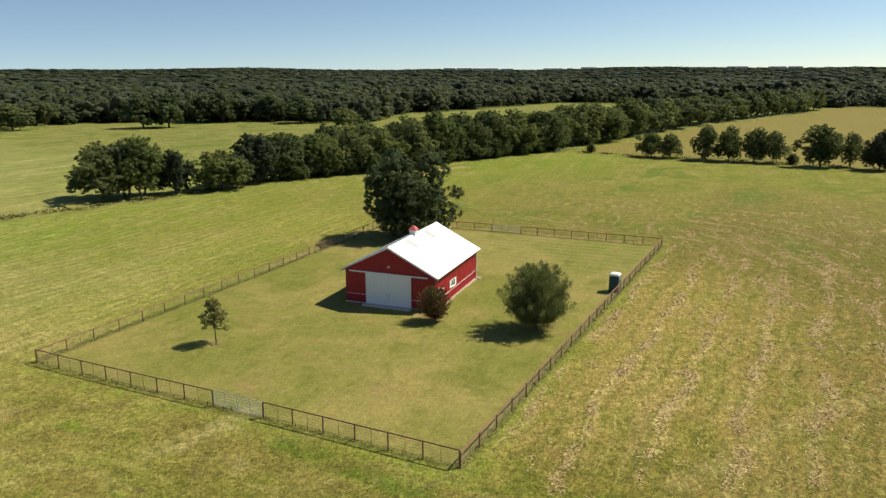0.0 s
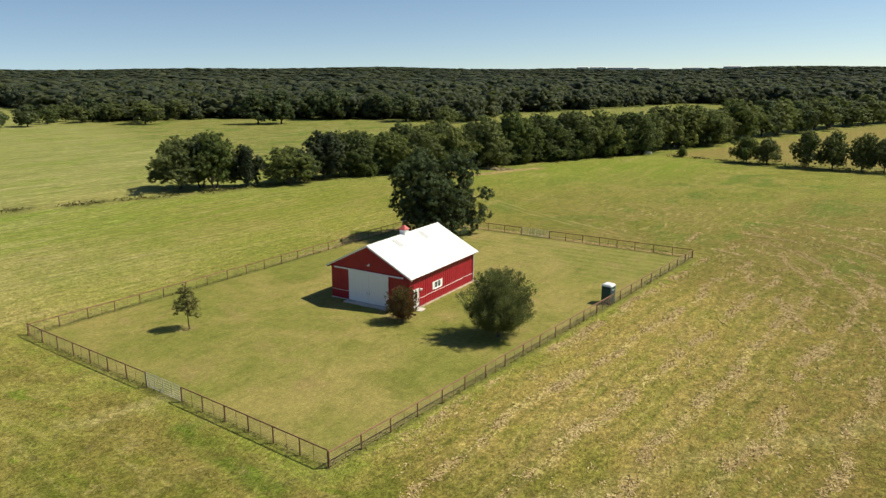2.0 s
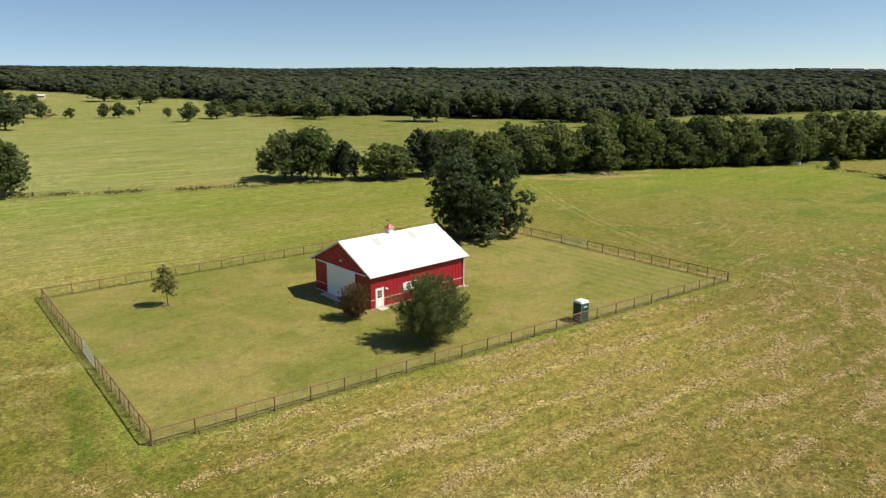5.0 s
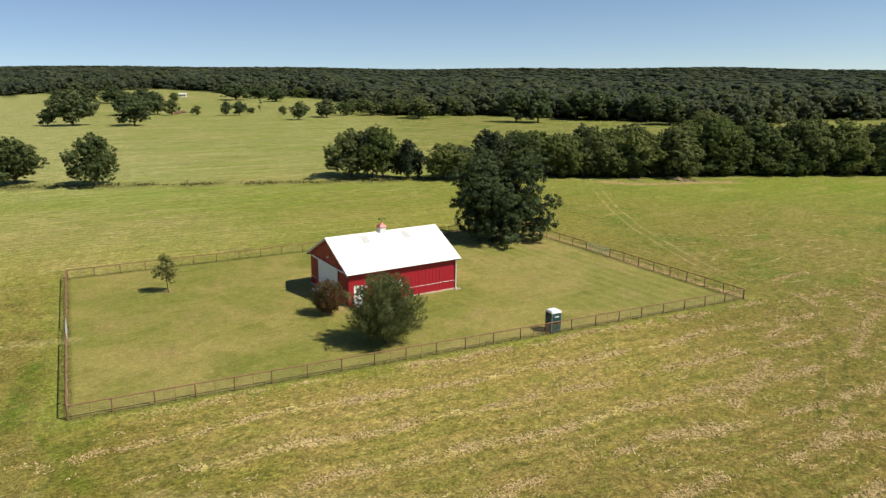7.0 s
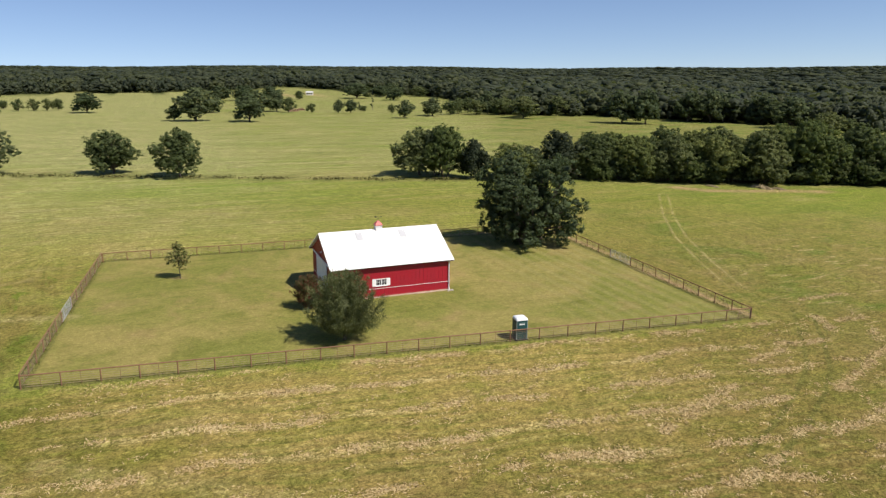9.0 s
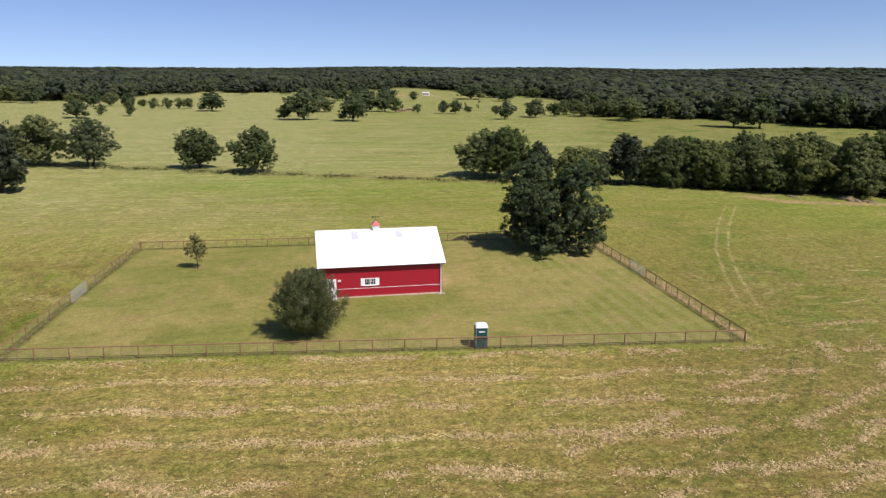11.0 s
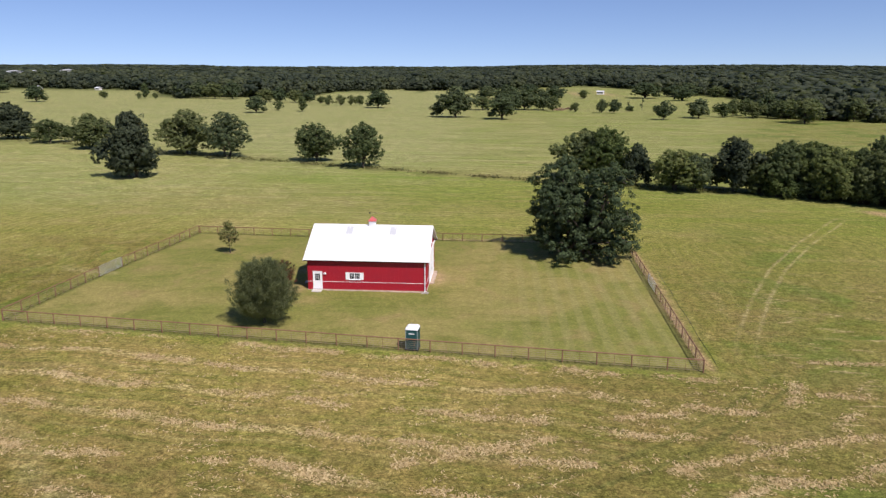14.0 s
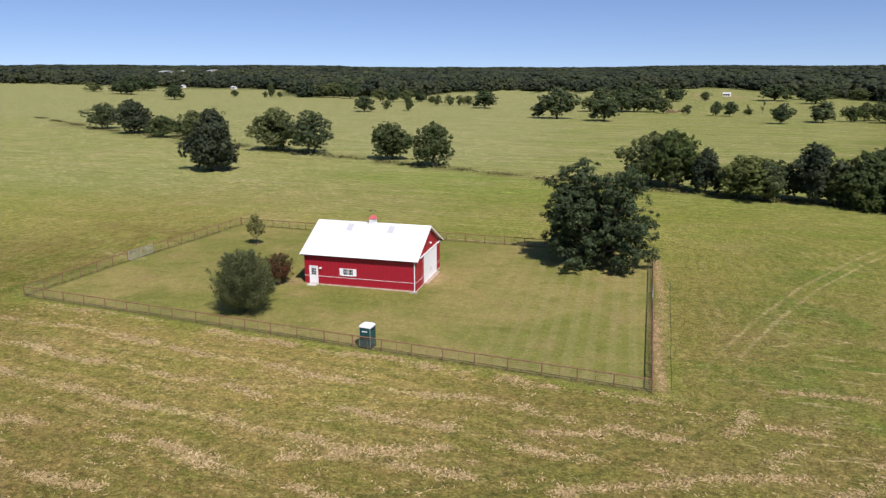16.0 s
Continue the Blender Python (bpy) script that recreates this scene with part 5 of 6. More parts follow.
PROTO = {}
KINDS = {
    "round": (101, 0.6, 20, 0.44, 0.95, 27, 0.215, LEAF_MID, "mid-green broad tree in the meadow row", 0.24, 1, 0.0, 0.85, 0.38, 0.22),
    "yellow": (102, 0.6, 21, 0.42, 0.85, 26, 0.215, LEAF_YELLOW, "yellow-green broad tree in the meadow row", 0.22, 2, 0.0, 0.9, 0.36, 0.26),
    "dark": (103, 0.4, 20, 0.42, 1.15, 27, 0.20, LEAF_DARK, "dense dark green tree in the meadow row", 0.22, 1, 0.15, 0.95, 0.52, 0.16),
    "cedar": (113, 0.0, 30, 0.42, 1.0, 26, 0.21, LEAF_DARK, "broad dark cedar leafy to the ground in the meadow", 0.24, 2, 0.30, 0.9, 0.52, 0.22),
    "airy": (104, 0.9, 20, 0.42, 0.72, 23, 0.20, LEAF_GREY, "airy grey-green tree with visible limbs", 0.22, 2, 0.0, 0.9, 0.31, 0.30),
    "bushy": (105, 0.0, 21, 0.46, 0.95, 27, 0.23, LEAF_MID, "bushy hedgerow tree leafy to the ground", 0.2, 3, 0.05, 0.95, 0.37, 0.24),
    "shrubby": (106, 0.0, 21, 0.46, 0.9, 27, 0.23, LEAF_YELLOW, "bushy yellow-green hedgerow tree leafy to the ground", 0.2, 3, 0.0, 0.95, 0.36, 0.26),
    "far": (107, 0.8, 13, 0.75, 0.95, 18, 0.42, LEAF_MID, "broad green tree far off in the pasture", 0.28, 1, 0.0, 0.85, 0.44, 0.22),
    "far_dark": (108, 0.6, 13, 0.75, 1.0, 18, 0.42, LEAF_OAK, "dark broad tree far off in the pasture", 0.30, 1, 0.05, 0.9, 0.47, 0.20),
}


def proto(key, variant):
    """Three trees of each kind, ten metres high and five in radius, copied for the rest."""
    if (key, variant) not in PROTO:
        s, low, cnt, clump, cover, lv, sz, mat, lab, r0, tr, cone, sq, core, rag = KINDS[key]
        ob = make_tree("tree", s + 20 * variant, 10.0, 5.0, low, cnt, clump, cover, lv, sz, mat, lab, r0, tr, cone, sq, None, core, rag, 0.16, 0.36, 0.34)
        PROTO[key, variant] = (ob, [False])
    return PROTO[key, variant]


TREE_RNG = random.Random(5)


def plant(key, x, y, h, r, turn=None):
    ob, used = proto(key, TREE_RNG.randrange(3))
    z = float(ground_height(x, y)) - 0.05
    m = pose(x, y, z, 0, 0, TREE_RNG.uniform(0, 360) if turn is None else turn)
    sc = Matrix.Diagonal((r / 4.7, r / 4.7, h / 9.9, 1))
    if not used[0]:
        used[0] = True
        ob.matrix_basis = m @ sc
        return ob
    s = ob.scale.copy()
    ob.scale = (1, 1, 1)
    c = copy_thing(ob, m @ sc)
    ob.scale = s
    return c


ROW = (
    ("airy", -207, -104, 10.5, 7.2), ("dark", -193, -79, 12.8, 7.0), ("round", -182, -58.6, 7.7, 6.0), ("round", -190, -54, 5.2, 3.2),
    ("round", -166, -34, 10.8, 6.4), ("cedar", -109.8, 6.8, 14.9, 6.4), ("round", -154.7, 0.4, 12.9, 7.2), ("airy", -150.5, 14.2, 12.4, 7.4),
    ("round", -142, 42.0, 10.2, 5.6), ("round", -131.7, 56.5, 11.0, 5.6),
    ("round", -117.0, 110.0, 11.0, 6.4), ("yellow", -111.2, 114.4, 12.2, 5.2), ("airy", -114.6, 113.6, 11.6, 4.6), ("dark", -108.2, 120.4, 9.0, 3.9), ("yellow", -102.6, 127.4, 8.5, 5.8), ("airy", -101, 130.6, 7.6, 4.0),
    ("dark", -102, 139.0, 11.0, 5.6), ("bushy", -97.5, 147, 10.3, 5.0), ("shrubby", -93.5, 154, 10.4, 5.2),
    ("bushy", -89.5, 161.5, 10.5, 5.2), ("shrubby", -85, 169.5, 10.9, 5.6), ("bushy", -79, 178.5, 12.2, 6.2), ("shrubby", -77, 190, 14.2, 6.4),
    ("bushy", -73.5, 201, 13.0, 6.6), ("bushy", -68.5, 212, 13.4, 6.8), ("shrubby", -63, 221, 13.2, 7.0), ("bushy", -55.5, 230, 12.8, 6.8),
    ("yellow", -21.7, 224.4, 7.4, 3.9), ("round", -16, 223.4, 7.2, 3.8), ("round", -6, 221.2, 9.8, 4.0), ("round", 0.2, 220.6, 10.0, 3.9),
    ("round", 6.8, 221, 9.7, 3.7), ("airy", 11.8, 220.4, 8.9, 3.6), ("round", 23, 216, 11.4, 4.9), ("airy", 30.5, 219, 9.2, 3.4),
    ("dark", 36.5, 214, 10.4, 4.7), ("round", 47, 213, 10.0, 4.5), ("shrubby", -40, 229, 3.4, 1.5), ("bushy", 16.5, 219.5, 3.0, 1.8),
)
FAR = (
    ("far_dark", -347, -43.4, 9.0, 6.4), ("far", -366.8, -36.4, 5.8, 2.6), ("far", -359.5, -20.6, 8.7, 3.0), ("far", -426.5, -20.7, 7.1, 3.2),
    ("far", -428.6, -13.4, 7.2, 3.6), ("far", -430.5, -6.5, 7.0, 3.2), ("far", -432.3, -0.9, 6.8, 3.0), ("far_dark", -401.5, 16.4, 11.1, 8.0),
    ("far_dark", -322, 59.8, 7.4, 3.8), ("far_dark", -319, 69.5, 15.4, 8.8), ("far_dark", -307.5, 93, 12.6, 7.4), ("far_dark", -391, 107, 11.8, 9.0),
    ("far", -385, 82, 8.5, 6.5), ("far", -376, 123, 8.6, 3.8), ("far", -370, 135, 5.6, 2.9), ("far_dark", -363, 149, 7.8, 2.8), ("far_dark", -361, 155.6, 7.8, 3.9),
    ("far", -349, 176.5, 5.6, 2.0), ("far_dark", -312.5, 172, 9.3, 4.6), ("far_dark", -325, 192, 10.0, 6.4), ("far", -333, 206, 7.6, 4.2),
    ("far", -328, 219.5, 8.6, 5.4), ("far", -322, 231, 8.6, 5.0), ("far_dark", -248.5, 261, 15.6, 8.2), ("far_dark", -241, 269, 16.2, 8.2), ("far_dark", -248, 300, 14.6, 7.6), ("far_dark", -240, 307, 16.0, 7.0), ("far", -293.5, 231, 11.2, 8.0), ("far", -325, 236, 10.0, 5.6), ("far_dark", -331, 228, 12.8, 5.4), ("far", -307, 259, 10.6, 5.2), ("far", -306, 269, 8.6, 6.0), ("far_dark", -255, 308, 11.8, 8.0),
    ("far_dark", -240, 315, 14.4, 8.6), ("far_dark", -222, 322, 14.4, 8.6), ("far_dark", -200, 317, 14.0, 9.0), ("far", -303, 238, 10.6, 5.2),
    ("far", -173, 319, 6.0, 5.0), ("far", -167, 300, 9.5, 5.4), ("far_dark", -451.4, -240, 11.6, 7.7), ("far_dark", -530, -351, 11.7, 11.0), ("far", -560, -407, 9.5, 8.3),
    ("far_dark", -600, -374, 13.0, 11.0), ("far", -500.5, -188.2, 5.2, 2.2), ("far", -504, -177, 5.2, 2.2), ("far", -510, -222, 6.0, 3.0),
    ("far_dark", -521, -333, 17.0, 8.6), ("far", -512, -189, 12.0, 3.6), ("far_dark", -520, -162, 12.6, 7.6), ("far_dark", -524, -150, 13.0, 7.6), ("far", -517, -134, 12.8, 7.4),
    ("far_dark", -510, -117, 13.5, 7.4), ("far", -470, -77, 9.5, 5.8), ("far_dark", -464, -65, 10.6, 5.8), ("far", -467, -55, 9.4, 5.8), ("far_dark", -470, -45, 8.6, 5.2), ("far", -456, -33, 5.1, 3.4),
    ("far_dark", -385, 69, 11.0, 4.4), ("far_dark", -383, 100, 11.4, 5.6), ("far_dark", -388, 118, 11.7, 6.2), ("far", -376, 167, 3.6, 2.6), ("far", -341, 214, 8.8, 4.4), ("far", -343, 221, 9.3, 4.4),
    ("far_dark", -537, 81, 10.0, 9.6), ("far_dark", -542, 98, 11.3, 9.6), ("far_dark", -538, 117, 11.5, 10.2), ("far_dark", -533, 136, 10.9, 9.6), ("far_dark", -601, 257, 11.1, 12.0), ("far", -586, 278, 9.0, 10.0),
    ("far_dark", -560, 212, 12.6, 13.0), ("far_dark", -520, 232, 10.0, 9.0), ("far", -545, 160, 7.0, 5.0), ("far_dark", -585, 240, 10.0, 9.0),
)
for key, x, y, h, r in ROW:
    ob = plant(key, x, y, h, r)
    tagged(ob, group="trees of the creek and fence rows")
for key, x, y, h, r in FAR:
    ob = plant(key, x, y, h, r)
    tagged(ob, group="trees of the far pasture")
# second rank of the creek row, and the row that runs on beyond it
for i in range(17):
    u = i / 16
    x, y = -103 + 48 * u + TREE_RNG.uniform(-2, 2) - 7 * (1 - u), 152 + 88 * u + TREE_RNG.uniform(-3, 3)
    tagged(plant(("bushy", "shrubby", "round")[i % 3], x, y, TREE_RNG.uniform(8.6, 11.0) * (1 + 0.28 * u), TREE_RNG.uniform(4.8, 6.2)), group="trees of the creek and fence rows")
for i in range(22):
    u = i / 21
    x, y = -99 + 47 * u + TREE_RNG.uniform(-1.5, 1.5), 143 + 90 * u + TREE_RNG.uniform(-1.5, 1.5)
    tagged(plant(("bushy", "shrubby")[i % 2], x, y, TREE_RNG.uniform(4.5, 8.0), TREE_RNG.uniform(2.8, 4.4)), group="trees of the creek and fence rows")
for i in range(34):
    u = i / 33
    y = 238 + (560 - 238) * u ** 1.15
    x = float(np.interp(y, [p[1] for p in HEDGE_ROW], [p[0] for p in HEDGE_ROW])) - 7 + TREE_RNG.uniform(-2, 2)
    key = ("bushy", "shrubby")[i % 2] if i < 8 else ("far", "far_dark", "far")[i % 3]
    tagged(plant(key, x, y, TREE_RNG.uniform(11.5, 15.0), TREE_RNG.uniform(6.4, 8.6)), group="trees of the creek and fence rows")

# ---- woods ----


def clump_template(rng, leaves, lobes):
    """A tree crown, one in radius: a dome of small leafy lobes round a core."""
    vs, qs, ts, off = [], [], [], 0
    skew = rng.uniform(-0.18, 0.18, 2)
    for k in range(lobes):
        a = 2.399 * k + rng.uniform(-0.5, 0.5)
        u = k / max(1, lobes - 1)
        z = 0.62 - 1.15 * u + rng.uniform(-0.12, 0.12)
        rad = 0.62 * math.sqrt(max(0.0, 1 - ((z + 0.15) / 0.95) ** 2)) * rng.uniform(0.75, 1.2)
        c = np.array([rad * math.cos(a) + skew[0] * z, rad * math.sin(a) + skew[1] * z, z])
        s = rng.uniform(0.30, 0.46) if lobes > 4 else rng.uniform(0.45, 0.62)
        j = 1 + 0.14 * rng.normal(size=(len(ICO1_V), 1))
        d = unit(rng.normal(size=(leaves // lobes, 3)) + np.array([0, 0, 0.45]) + 0.5 * c)
        p = c + d * s * (1.0 + 0.14 * rng.normal(size=(len(d), 1)))
        n = unit(d * 0.7 + np.array([0, 0, 0.4]) + rng.normal(size=d.shape) * 0.34)
        lv, q = leaf_quads(p, n, s * 0.62 * rng.uniform(0.6, 1.3, len(d)), rng, 1.3)
        vs += [lv, c + ICO1_V * j * s * 0.86]
        qs.append(q + off)
        ts.append(ICO1_F + off + len(lv))
        off += len(lv) + len(ICO1_V)
    return np.concatenate(vs), np.concatenate(qs), np.concatenate(ts)


def build_wood(name, places, sizes, heights, leaves, detail, label, seed, even=0.0):
    rng = np.random.default_rng(seed)
    temps = [clump_template(rng, leaves, detail) for _ in range(14)]
    V, Q, T, C, off = [], [], [], [], 0
    sizes = sizes * np.exp(0.30 * rng.normal(size=len(sizes)))
    heights = heights * (even + (1 - even) * np.clip(0.62 + 0.38 * sizes / sizes.mean(), 0.6, 1.25))
    for (x, y, z), r, h in zip(places, sizes, heights):
        tv, tq, tt = temps[rng.integers(14)]
        a = rng.uniform(0, 6.28)
        rot = np.array([[math.cos(a), -math.sin(a), 0], [math.sin(a), math.cos(a), 0], [0, 0, 1]])
        p = tv @ rot.T * np.array([r, r, h * 0.52]) + np.array([x, y, z + h * 0.50])
        V.append(p)
        Q.append(tq + off)
        T.append(tt + off)
        C.append(np.full(len(tv), np.clip(0.46 + 0.30 * rng.normal() + 0.34 * math.sin(x * 0.021 + 1.3 * math.sin(y * 0.013)) * math.sin(y * 0.017 + 0.6), 0, 1)))
        off += len(tv)
    me = mesh_np(name, np.concatenate(V), np.concatenate(Q), LEAF_WOOD, np.concatenate(T), np.concatenate(C))
    tagged(new(name, me), label, "woods", kind="stuff")


def wood_places(lo, hi, step, seed, from_edge=True):
    """Places in a ring band of the woods, from lo to hi metres behind their edge."""
    rng = np.random.default_rng(seed)
    out = []
    r = lo
    while r < hi:
        s = step(r)
        n = int(3.25 * (450 + r) / s)
        az = np.linspace(58, 242, n) + rng.uniform(-0.5, 0.5, n) * 184 / n
        rad = wood_radius(az) + r + rng.uniform(-0.5, 0.5, n) * s
        x, y = MID[0] + rad * np.cos(np.radians(az)), MID[1] + rad * np.sin(np.radians(az))
        out.append(np.stack([x, y, ground_height(x, y) - 0.3], 1))
        r += s * 0.9
    return np.concatenate(out)


rng = np.random.default_rng(9)


def spread(lo, hi, n):
    return lo + (hi - lo) * rng.beta(1.6, 2.2, n)


def canopy(p, lo, hi, own):
    """Crown heights that roll from stand to stand, each tree a little off its neighbours."""
    x, y = p[:, 0], p[:, 1]
    roll = 0.5 + 0.26 * np.sin(x * 0.019 + 1.7 * np.sin(y * 0.011)) + 0.24 * np.sin(y * 0.027 - x * 0.008 + 1.3)
    return lo + (hi - lo) * np.clip(roll * (1 - own) + own * rng.beta(1.8, 2.0, len(p)), 0, 1)


pl = wood_places(2, 90, lambda r: 8.2, 1)
build_wood("woods", pl, spread(4.4, 9.6, len(pl)), canopy(pl, 5.5, 15.5, 0.75), 126, 9, "dense dark green edge of the far woods", 2)
pl = wood_places(95, 420, lambda r: 9.6 + r * 0.016, 3)
build_wood("woods", pl, spread(6.5, 14.0, len(pl)), canopy(pl, 8.0, 15.5, 0.55), 49, 7, "dense dark green woods behind the pasture", 4)
pl = wood_places(430, 2600, lambda r: 15 + (r - 430) * 0.018, 5)
build_wood("woods", pl, spread(13.0, 30.0, len(pl)), canopy(pl, 4.5, 8.5, 0.40), 15, 3, "distant dark green woods up to the horizon", 6, 0.8)

# ---- far houses ----


def far_house(x, y, w, d, h, turn):
    z = float(ground_height(x, y))
    o = tagged(new("far_house"), "small pale farm building far off at the woods", "house")
    part("wall", boxed(-w / 2, w / 2, -d / 2, d / 2, -0.3, h), SIDING, o)
    part("roof", prismed([(-d / 2 - 0.4, h), (0, h + d * 0.28), (d / 2 + 0.4, h), (0, h + d * 0.28 - 0.25)], "x", -w / 2 - 0.4, w / 2 + 0.4), SHINGLE, o)
    for k in (-0.3, 0.0, 0.3):
        part("window", boxed(k * w - 0.6, k * w + 0.6, -d / 2 - 0.03, -d / 2 + 0.02, 1.0, 2.3), GLASS, o)
    o.matrix_basis = pose(x, y, z, 0, 0, turn)


for x, y, w, d, h, turn in ((-684, -389, 5, 4, 2.4, 60), (-672, -318, 6, 4, 2.0, 70), (-664, -170, 13, 6, 3.2, 78), (-724, -158, 14, 7, 4.2, 78), (-633, 186, 6, 4, 2.4, 70)):
    far_house(x, y, w, d, h, turn)

def distant_hall(x, y, w, turn):
    z = float(ground_height(x, y))
    o = tagged(new("distant_hall"), "long low white hall on the far horizon", "building", "halls on the horizon")
    part("wall", boxed(-w / 2, w / 2, -12, 12, -1, 10.5), SIDING, o)
    part("roof", prismed([(-13, 10.5), (0, 12.5), (13, 10.5), (0, 11.5)], "x", -w / 2 - 1, w / 2 + 1), SHINGLE, o)
    o.matrix_basis = pose(x, y, z, 0, 0, turn)


for az, w in ((85.6, 40), (86.8, 50), (89.5, 60), (100.4, 50), (103.2, 60), (106.8, 40), (108.5, 80), (110.2, 50), (111.4, 36)):
    distant_hall(MID[0] + 2350 * math.cos(math.radians(az)), MID[1] + 2350 * math.sin(math.radians(az)), w, az + 90)

for x, y, w in ((-1010, -640, 10), (-1030, -622, 8), (-1120, -620, 9)):
    distant_hall(x, y, w, 60)

# ---- creek bank, brush pile, trough and snags ----


def lump(bm, cx, cy, rx, ry, h, rng, seg=18, rings=5):
    """An uneven low mound of soil with a broken, steeper side."""
    rows = []
    for j in range(rings + 1):
        u = j / rings
        row = []
        for i in range(seg):
            a = 6.283 * i / seg
            k = (1 - u) * (1 + 0.22 * math.sin(2 * a + 1.0) + 0.15 * math.sin(5 * a)) + 0.02
            z = h * (u ** 0.6) * (1 + 0.18 * rng.uniform(-1, 1)) - 0.12 * (j == 0)
            x, y = cx + rx * k * math.cos(a), cy + ry * k * math.sin(a)
            row.append(bm.verts.new((x, y, float(ground_height(x, y)) + z)))
        rows.append(row)
    for lo, hi in zip(rows, rows[1:]):
        for i in range(seg):
            bm.faces.new((lo[i], lo[(i + 1) % seg], hi[(i + 1) % seg], hi[i]))
    bm.faces.new(rows[-1])


bank_rng = random.Random(4)
for x, y, rx, ry, h in ((-74.2, 173.6, 2.6, 1.5, 0.75), (-71.6, 176.0, 1.6, 1.1, 0.4), (-79.5, 165.0, 1.8, 0.9, 0.35)):
    bm = bmesh.new()
    lump(bm, x, y, rx, ry, h, bank_rng)
    tagged(new("earth_mound", mesh_from("earth_mound", bm, MULCH)), "pale bare soil mound at the hedge foot", "mound", "soil mounds of the creek bank")


def brush_pile(x, y, r, h, seed):
    """A heap of cut branches thrown over one another."""
    rng = random.Random(seed)
    bm = bmesh.new()
    z0 = float(ground_height(x, y))
    for _ in range(140):
        a, q = rng.uniform(0, 6.28), r * math.sqrt(rng.uniform(0, 1)) * 0.8
        p = Vector((x + q * math.cos(a), y + q * math.sin(a), z0 + rng.uniform(0, h) * (1 - q / r)))
        w = Vector((rng.uniform(-1, 1), rng.uniform(-1, 1), rng.uniform(-0.25, 0.35))).normalized() * rng.uniform(0.8, 2.2)
        tube(bm, p - w * 0.5, p + w * 0.5, rng.uniform(0.03, 0.11), 0.02, 4, False)
    tagged(new("brush_pile", mesh_from("brush_pile", bm, BRUSH)), "reddish heap of cut branches in the far pasture", "brush pile")


brush_pile(-387.6, 127.5, 4.2, 2.4, 3)
brush_pile(-399.0, 134.0, 3.4, 1.8, 5)


def stock_trough(x, y, turn):
    o = tagged(new("stock_trough"), "pale oblong stock trough in the shade of the hedge", "trough")
    bm = bmesh.new()
    box(bm, -1.1, 1.1, -0.42, 0.42, 0.0, 0.08)
    for q in ((-1.1, 1.1, -0.42, -0.36), (-1.1, 1.1, 0.36, 0.42), (-1.1, -1.04, -0.36, 0.36), (1.04, 1.1, -0.36, 0.36)):
        box(bm, *q, 0.08, 0.62)
    part("tank", bm, PLASTIC, o)
    part("rim", boxed(-1.14, 1.14, 0.40, 0.46, 0.58, 0.66), PLASTIC, o)
    part("rim", boxed(-1.14, 1.14, -0.46, -0.40, 0.58, 0.66), PLASTIC, o)
    o.matrix_basis = pose(x, y, float(ground_height(x, y)), 0, 0, turn)


stock_trough(-51.2, 232.6, 8)


def snag(x, y, h, seed):
    """A slender tree, bare but for a few tufts."""
    rng = np.random.default_rng(seed)
    lobes = np.array([(0.3 * rng.normal(), 0.3 * rng.normal(), h * u, 0.55, 0.7) for u in (0.35, 0.5, 0.8, 0.95)])
    o = tagged(new("slender_tree"), "slender half-bare tree in the far pasture", "tree")
    bm = bmesh.new()
    tube(bm, (0, 0, -0.2), (0.2, 0.1, h), 0.16, 0.04, 6, False)
    for b in lobes:
        tube(bm, (0.1, 0.05, b[2] * 0.8), Vector(b[:3]), 0.06, 0.02, 4, False)
    part("trunk", bm, BARK_PALE, o)
    c = new("crown", crown_mesh("crown", lobes, rng, 0.35, 0.9, 10, 0.3, LEAF_GREY, 0.0))
    c.parent = o
    o.matrix_basis = pose(x, y, float(ground_height(x, y)))


snag(-387.5, 176.0, 7.2, 2)
snag(-392.0, 169.0, 4.4, 5)

# a black pipe lying on the grass along the fence
bm = bmesh.new()
for i in range(12):
    a, b = lerp2((-11.0, 109.15), (-41.0, 110.5), i / 12), lerp2((-11.0, 109.15), (-41.0, 110.5), (i + 1) / 12)
    ja, jb = 0.05 * math.sin(i * 1.7), 0.05 * math.sin((i + 1) * 1.7)
    za, zb_ = float(ground_height(*a)) + 0.02, float(ground_height(*b)) + 0.02
    tube(bm, (a[0], a[1] + ja, za), (b[0], b[1] + jb, zb_), 0.016, seg=6)
tagged(new("pipe", mesh_from("pipe", bm, BLACK)), "thin black pipe lying on grass along the fence", "pipe")

# ---- hay, weeds and grass ----


def scatter(name, pts, size, mat, label, seed, flat=0.6, cat="grass", long=2.2):
    rng = np.random.default_rng(seed)
    k = len(pts)
    n = unit(rng.normal(size=(k, 3)) * np.array([1, 1, flat]) + np.array([0, 0, flat]))
    v, q = leaf_quads(pts, n, size * rng.uniform(0.5, 1.5, k), rng, long)
    tagged(new(name, mesh_np(name, v, q, mat)), label, cat, kind="stuff")


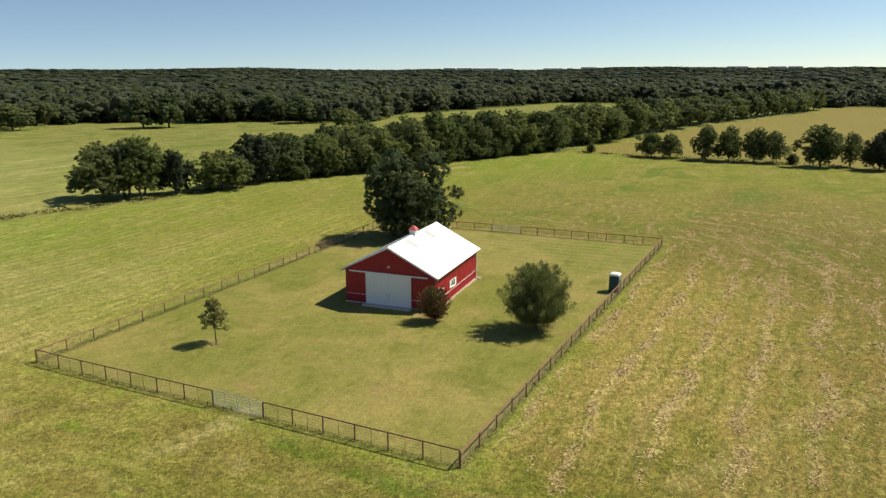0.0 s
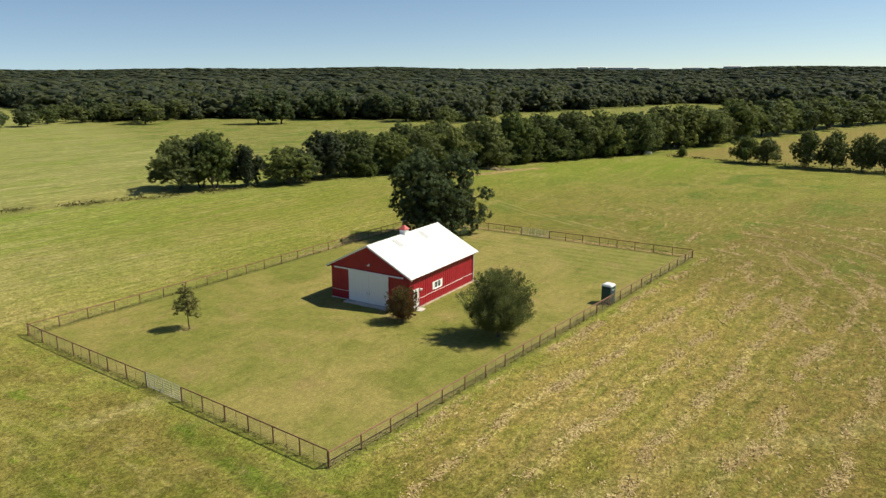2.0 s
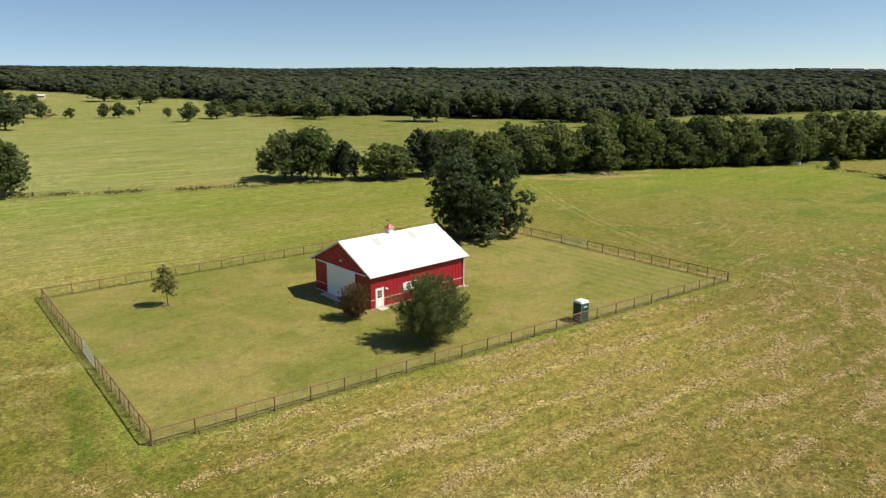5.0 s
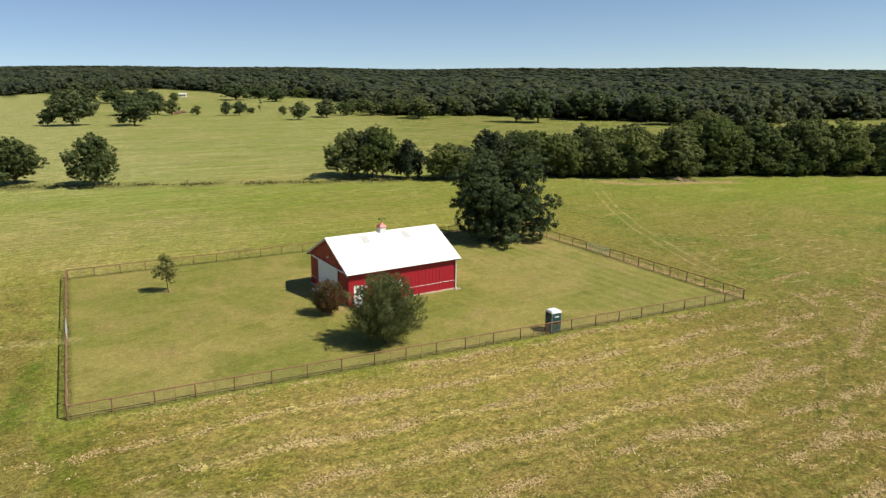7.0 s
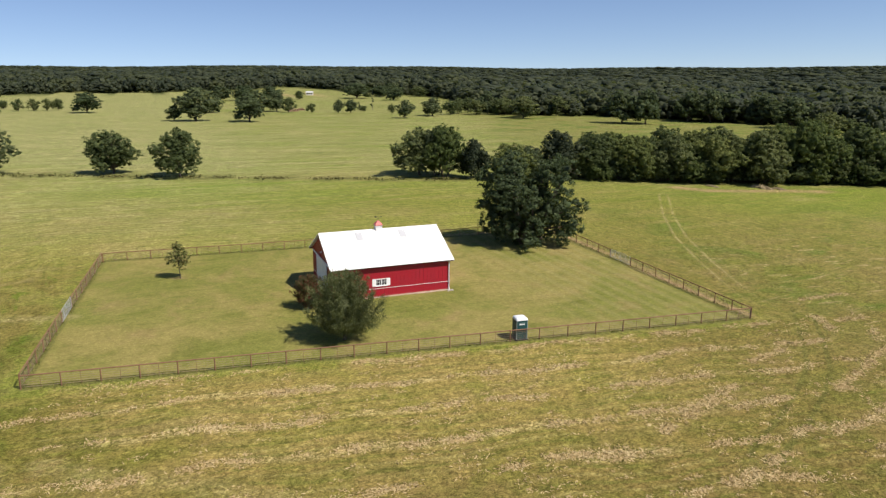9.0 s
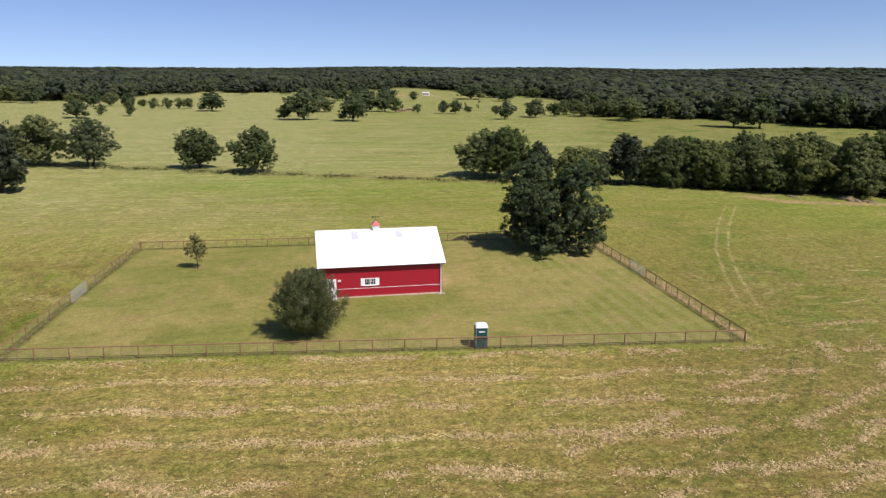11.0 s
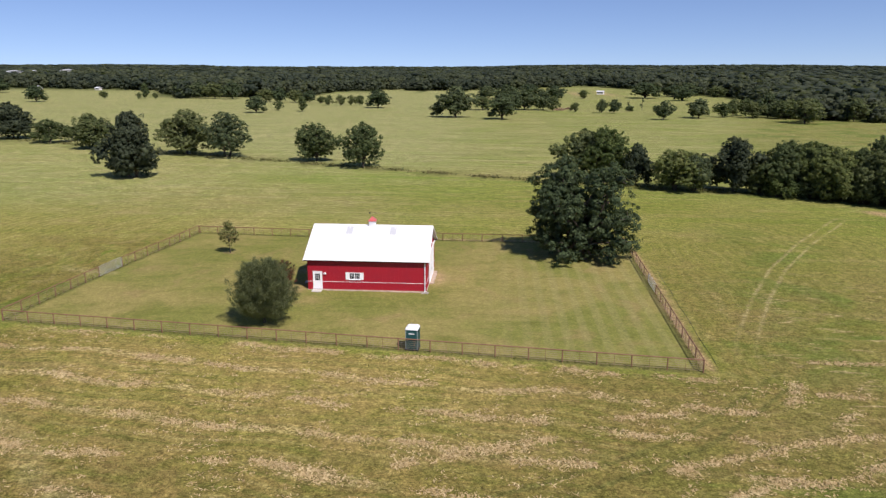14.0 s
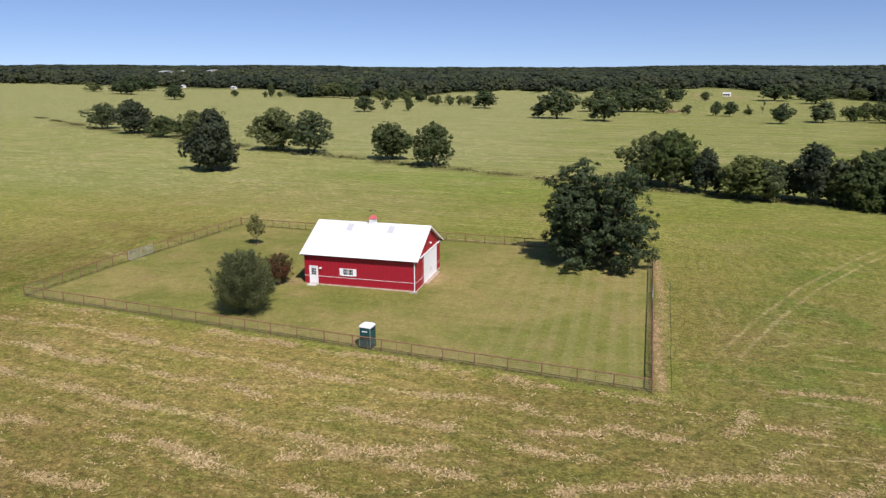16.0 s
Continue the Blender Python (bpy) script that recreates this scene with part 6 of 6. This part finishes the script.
rng = np.random.default_rng(77)
n = 260000
x, y = rng.uniform(-58, 46, n), rng.uniform(32, 142, n)
d = quad_dist(x, y)
ph = ((row_dist(x, y) - 1.3 + 2.4) / 4.8) % 1.0
side = (x + 13.3) - (y - 74.2) * 0.111
keep = (d > 0.8) & (d < 50) & (rng.uniform(size=n) < smooth(0.2, 1.0, side) * (1 - 0.7 * smooth(124, 138, y)) * (1 - 0.5 * smooth(58, 42, y)))
keep &= rng.uniform(size=n) < np.exp(-((ph - 0.5) / 0.075) ** 2) + 0.030
gap = np.sin(x * 0.5 + y * 0.31 + 2 * np.sin(y * 0.07)) + np.sin(y * 0.83 - x * 0.2) + 0.9 * np.sin(y * 1.7 + x * 0.6) + rng.normal(size=n) * 0.7
keep &= gap > 0.15
x, y = x[keep][:21000], y[keep][:21000]
k = 9
x = np.repeat(x, k) + rng.normal(size=len(x) * k) * 0.15
y = np.repeat(y, k) + rng.normal(size=len(y) * k) * 0.30
X2, Y2 = [x], [y]
for pts in WINDROWS:
    for (ax, ay), (bx_, by_) in zip(pts, pts[1:]):
        m = int(math.hypot(bx_ - ax, by_ - ay) * 28)
        u = rng.uniform(0, 1, m)
        u = u[np.sin(u * 19 + ax) + 0.8 * np.sin(u * 47 + ay) + rng.normal(size=m) * 0.5 > -0.35]
        off = rng.normal(size=len(u)) * 0.20
        wx, wy = ax + (bx_ - ax) * u + off, ay + (by_ - ay) * u + 0.3 * off
        X2.append(np.repeat(wx, 5) + rng.normal(size=len(wx) * 5) * 0.17)
        Y2.append(np.repeat(wy, 5) + rng.normal(size=len(wy) * 5) * 0.17)
x, y = np.concatenate(X2), np.concatenate(Y2)
scatter("cut_hay", np.stack([x, y, ground_height(x, y) + rng.uniform(0.005, 0.05, len(x))], 1), 0.085, STRAW, "pale dry cut hay lying in rows", 8, 4.5, "hay", 3.2)
n = 170000
x, y = rng.uniform(-62, 42, n), rng.uniform(20, 128, n)
keep = quad_dist(x, y) > 0.3
x, y = x[keep], y[keep]
scatter("meadow_grass", np.stack([x, y, ground_height(x, y) + 0.03], 1), 0.035, TUFT, "short yellow-green meadow grass tufts", 9, 2.5, "grass", 6.0)
pts = []
corners = [FENCE_SW, FENCE_SE, FENCE_NE, FENCE_NW, FENCE_SW]
for (ax, ay), (bx_, by_) in zip(corners, corners[1:]):
    k = int(math.hypot(bx_ - ax, by_ - ay) * 9)
    u = rng.uniform(0, 1, k)
    px_, py_ = ax + (bx_ - ax) * u + rng.normal(size=k) * 0.14, ay + (by_ - ay) * u + rng.normal(size=k) * 0.14
    pts.append(np.stack([px_, py_, ground_height(px_, py_) + rng.uniform(0.0, 0.10, k)], 1))
scatter("fence_grass", np.concatenate(pts), 0.07, VERGE, "uncut darker grass under the fence", 12, 0.25, "grass", 3.0)
pts = []
for (ax, ay), (bx_, by_) in list(zip(CREEK, CREEK[1:])) + list(zip(EAST_ROW, EAST_ROW[1:])):
    k = int(math.hypot(bx_ - ax, by_ - ay) * 26)
    u = rng.uniform(0, 1, k)
    lump = np.abs(np.sin(u * 37 + ax))
    u = u[(np.sin(u * 23 + ay) + 0.7 * np.sin(u * 61 + ax)) > -0.1]
    k = len(u)
    lump = np.abs(np.sin(u * 37 + ax))
    px_ = ax + (bx_ - ax) * u + rng.normal(size=k) * 1.1
    py_ = ay + (by_ - ay) * u + rng.normal(size=k) * 1.1
    pts.append(np.stack([px_, py_, ground_height(px_, py_) + rng.uniform(0, 0.55, k) * lump], 1))
pts = np.concatenate(pts)
scatter("creek_weeds", pts, 0.28, WEED, "dry brown-green weeds along the ditch", 10, 0.4, "weeds", 1.6)
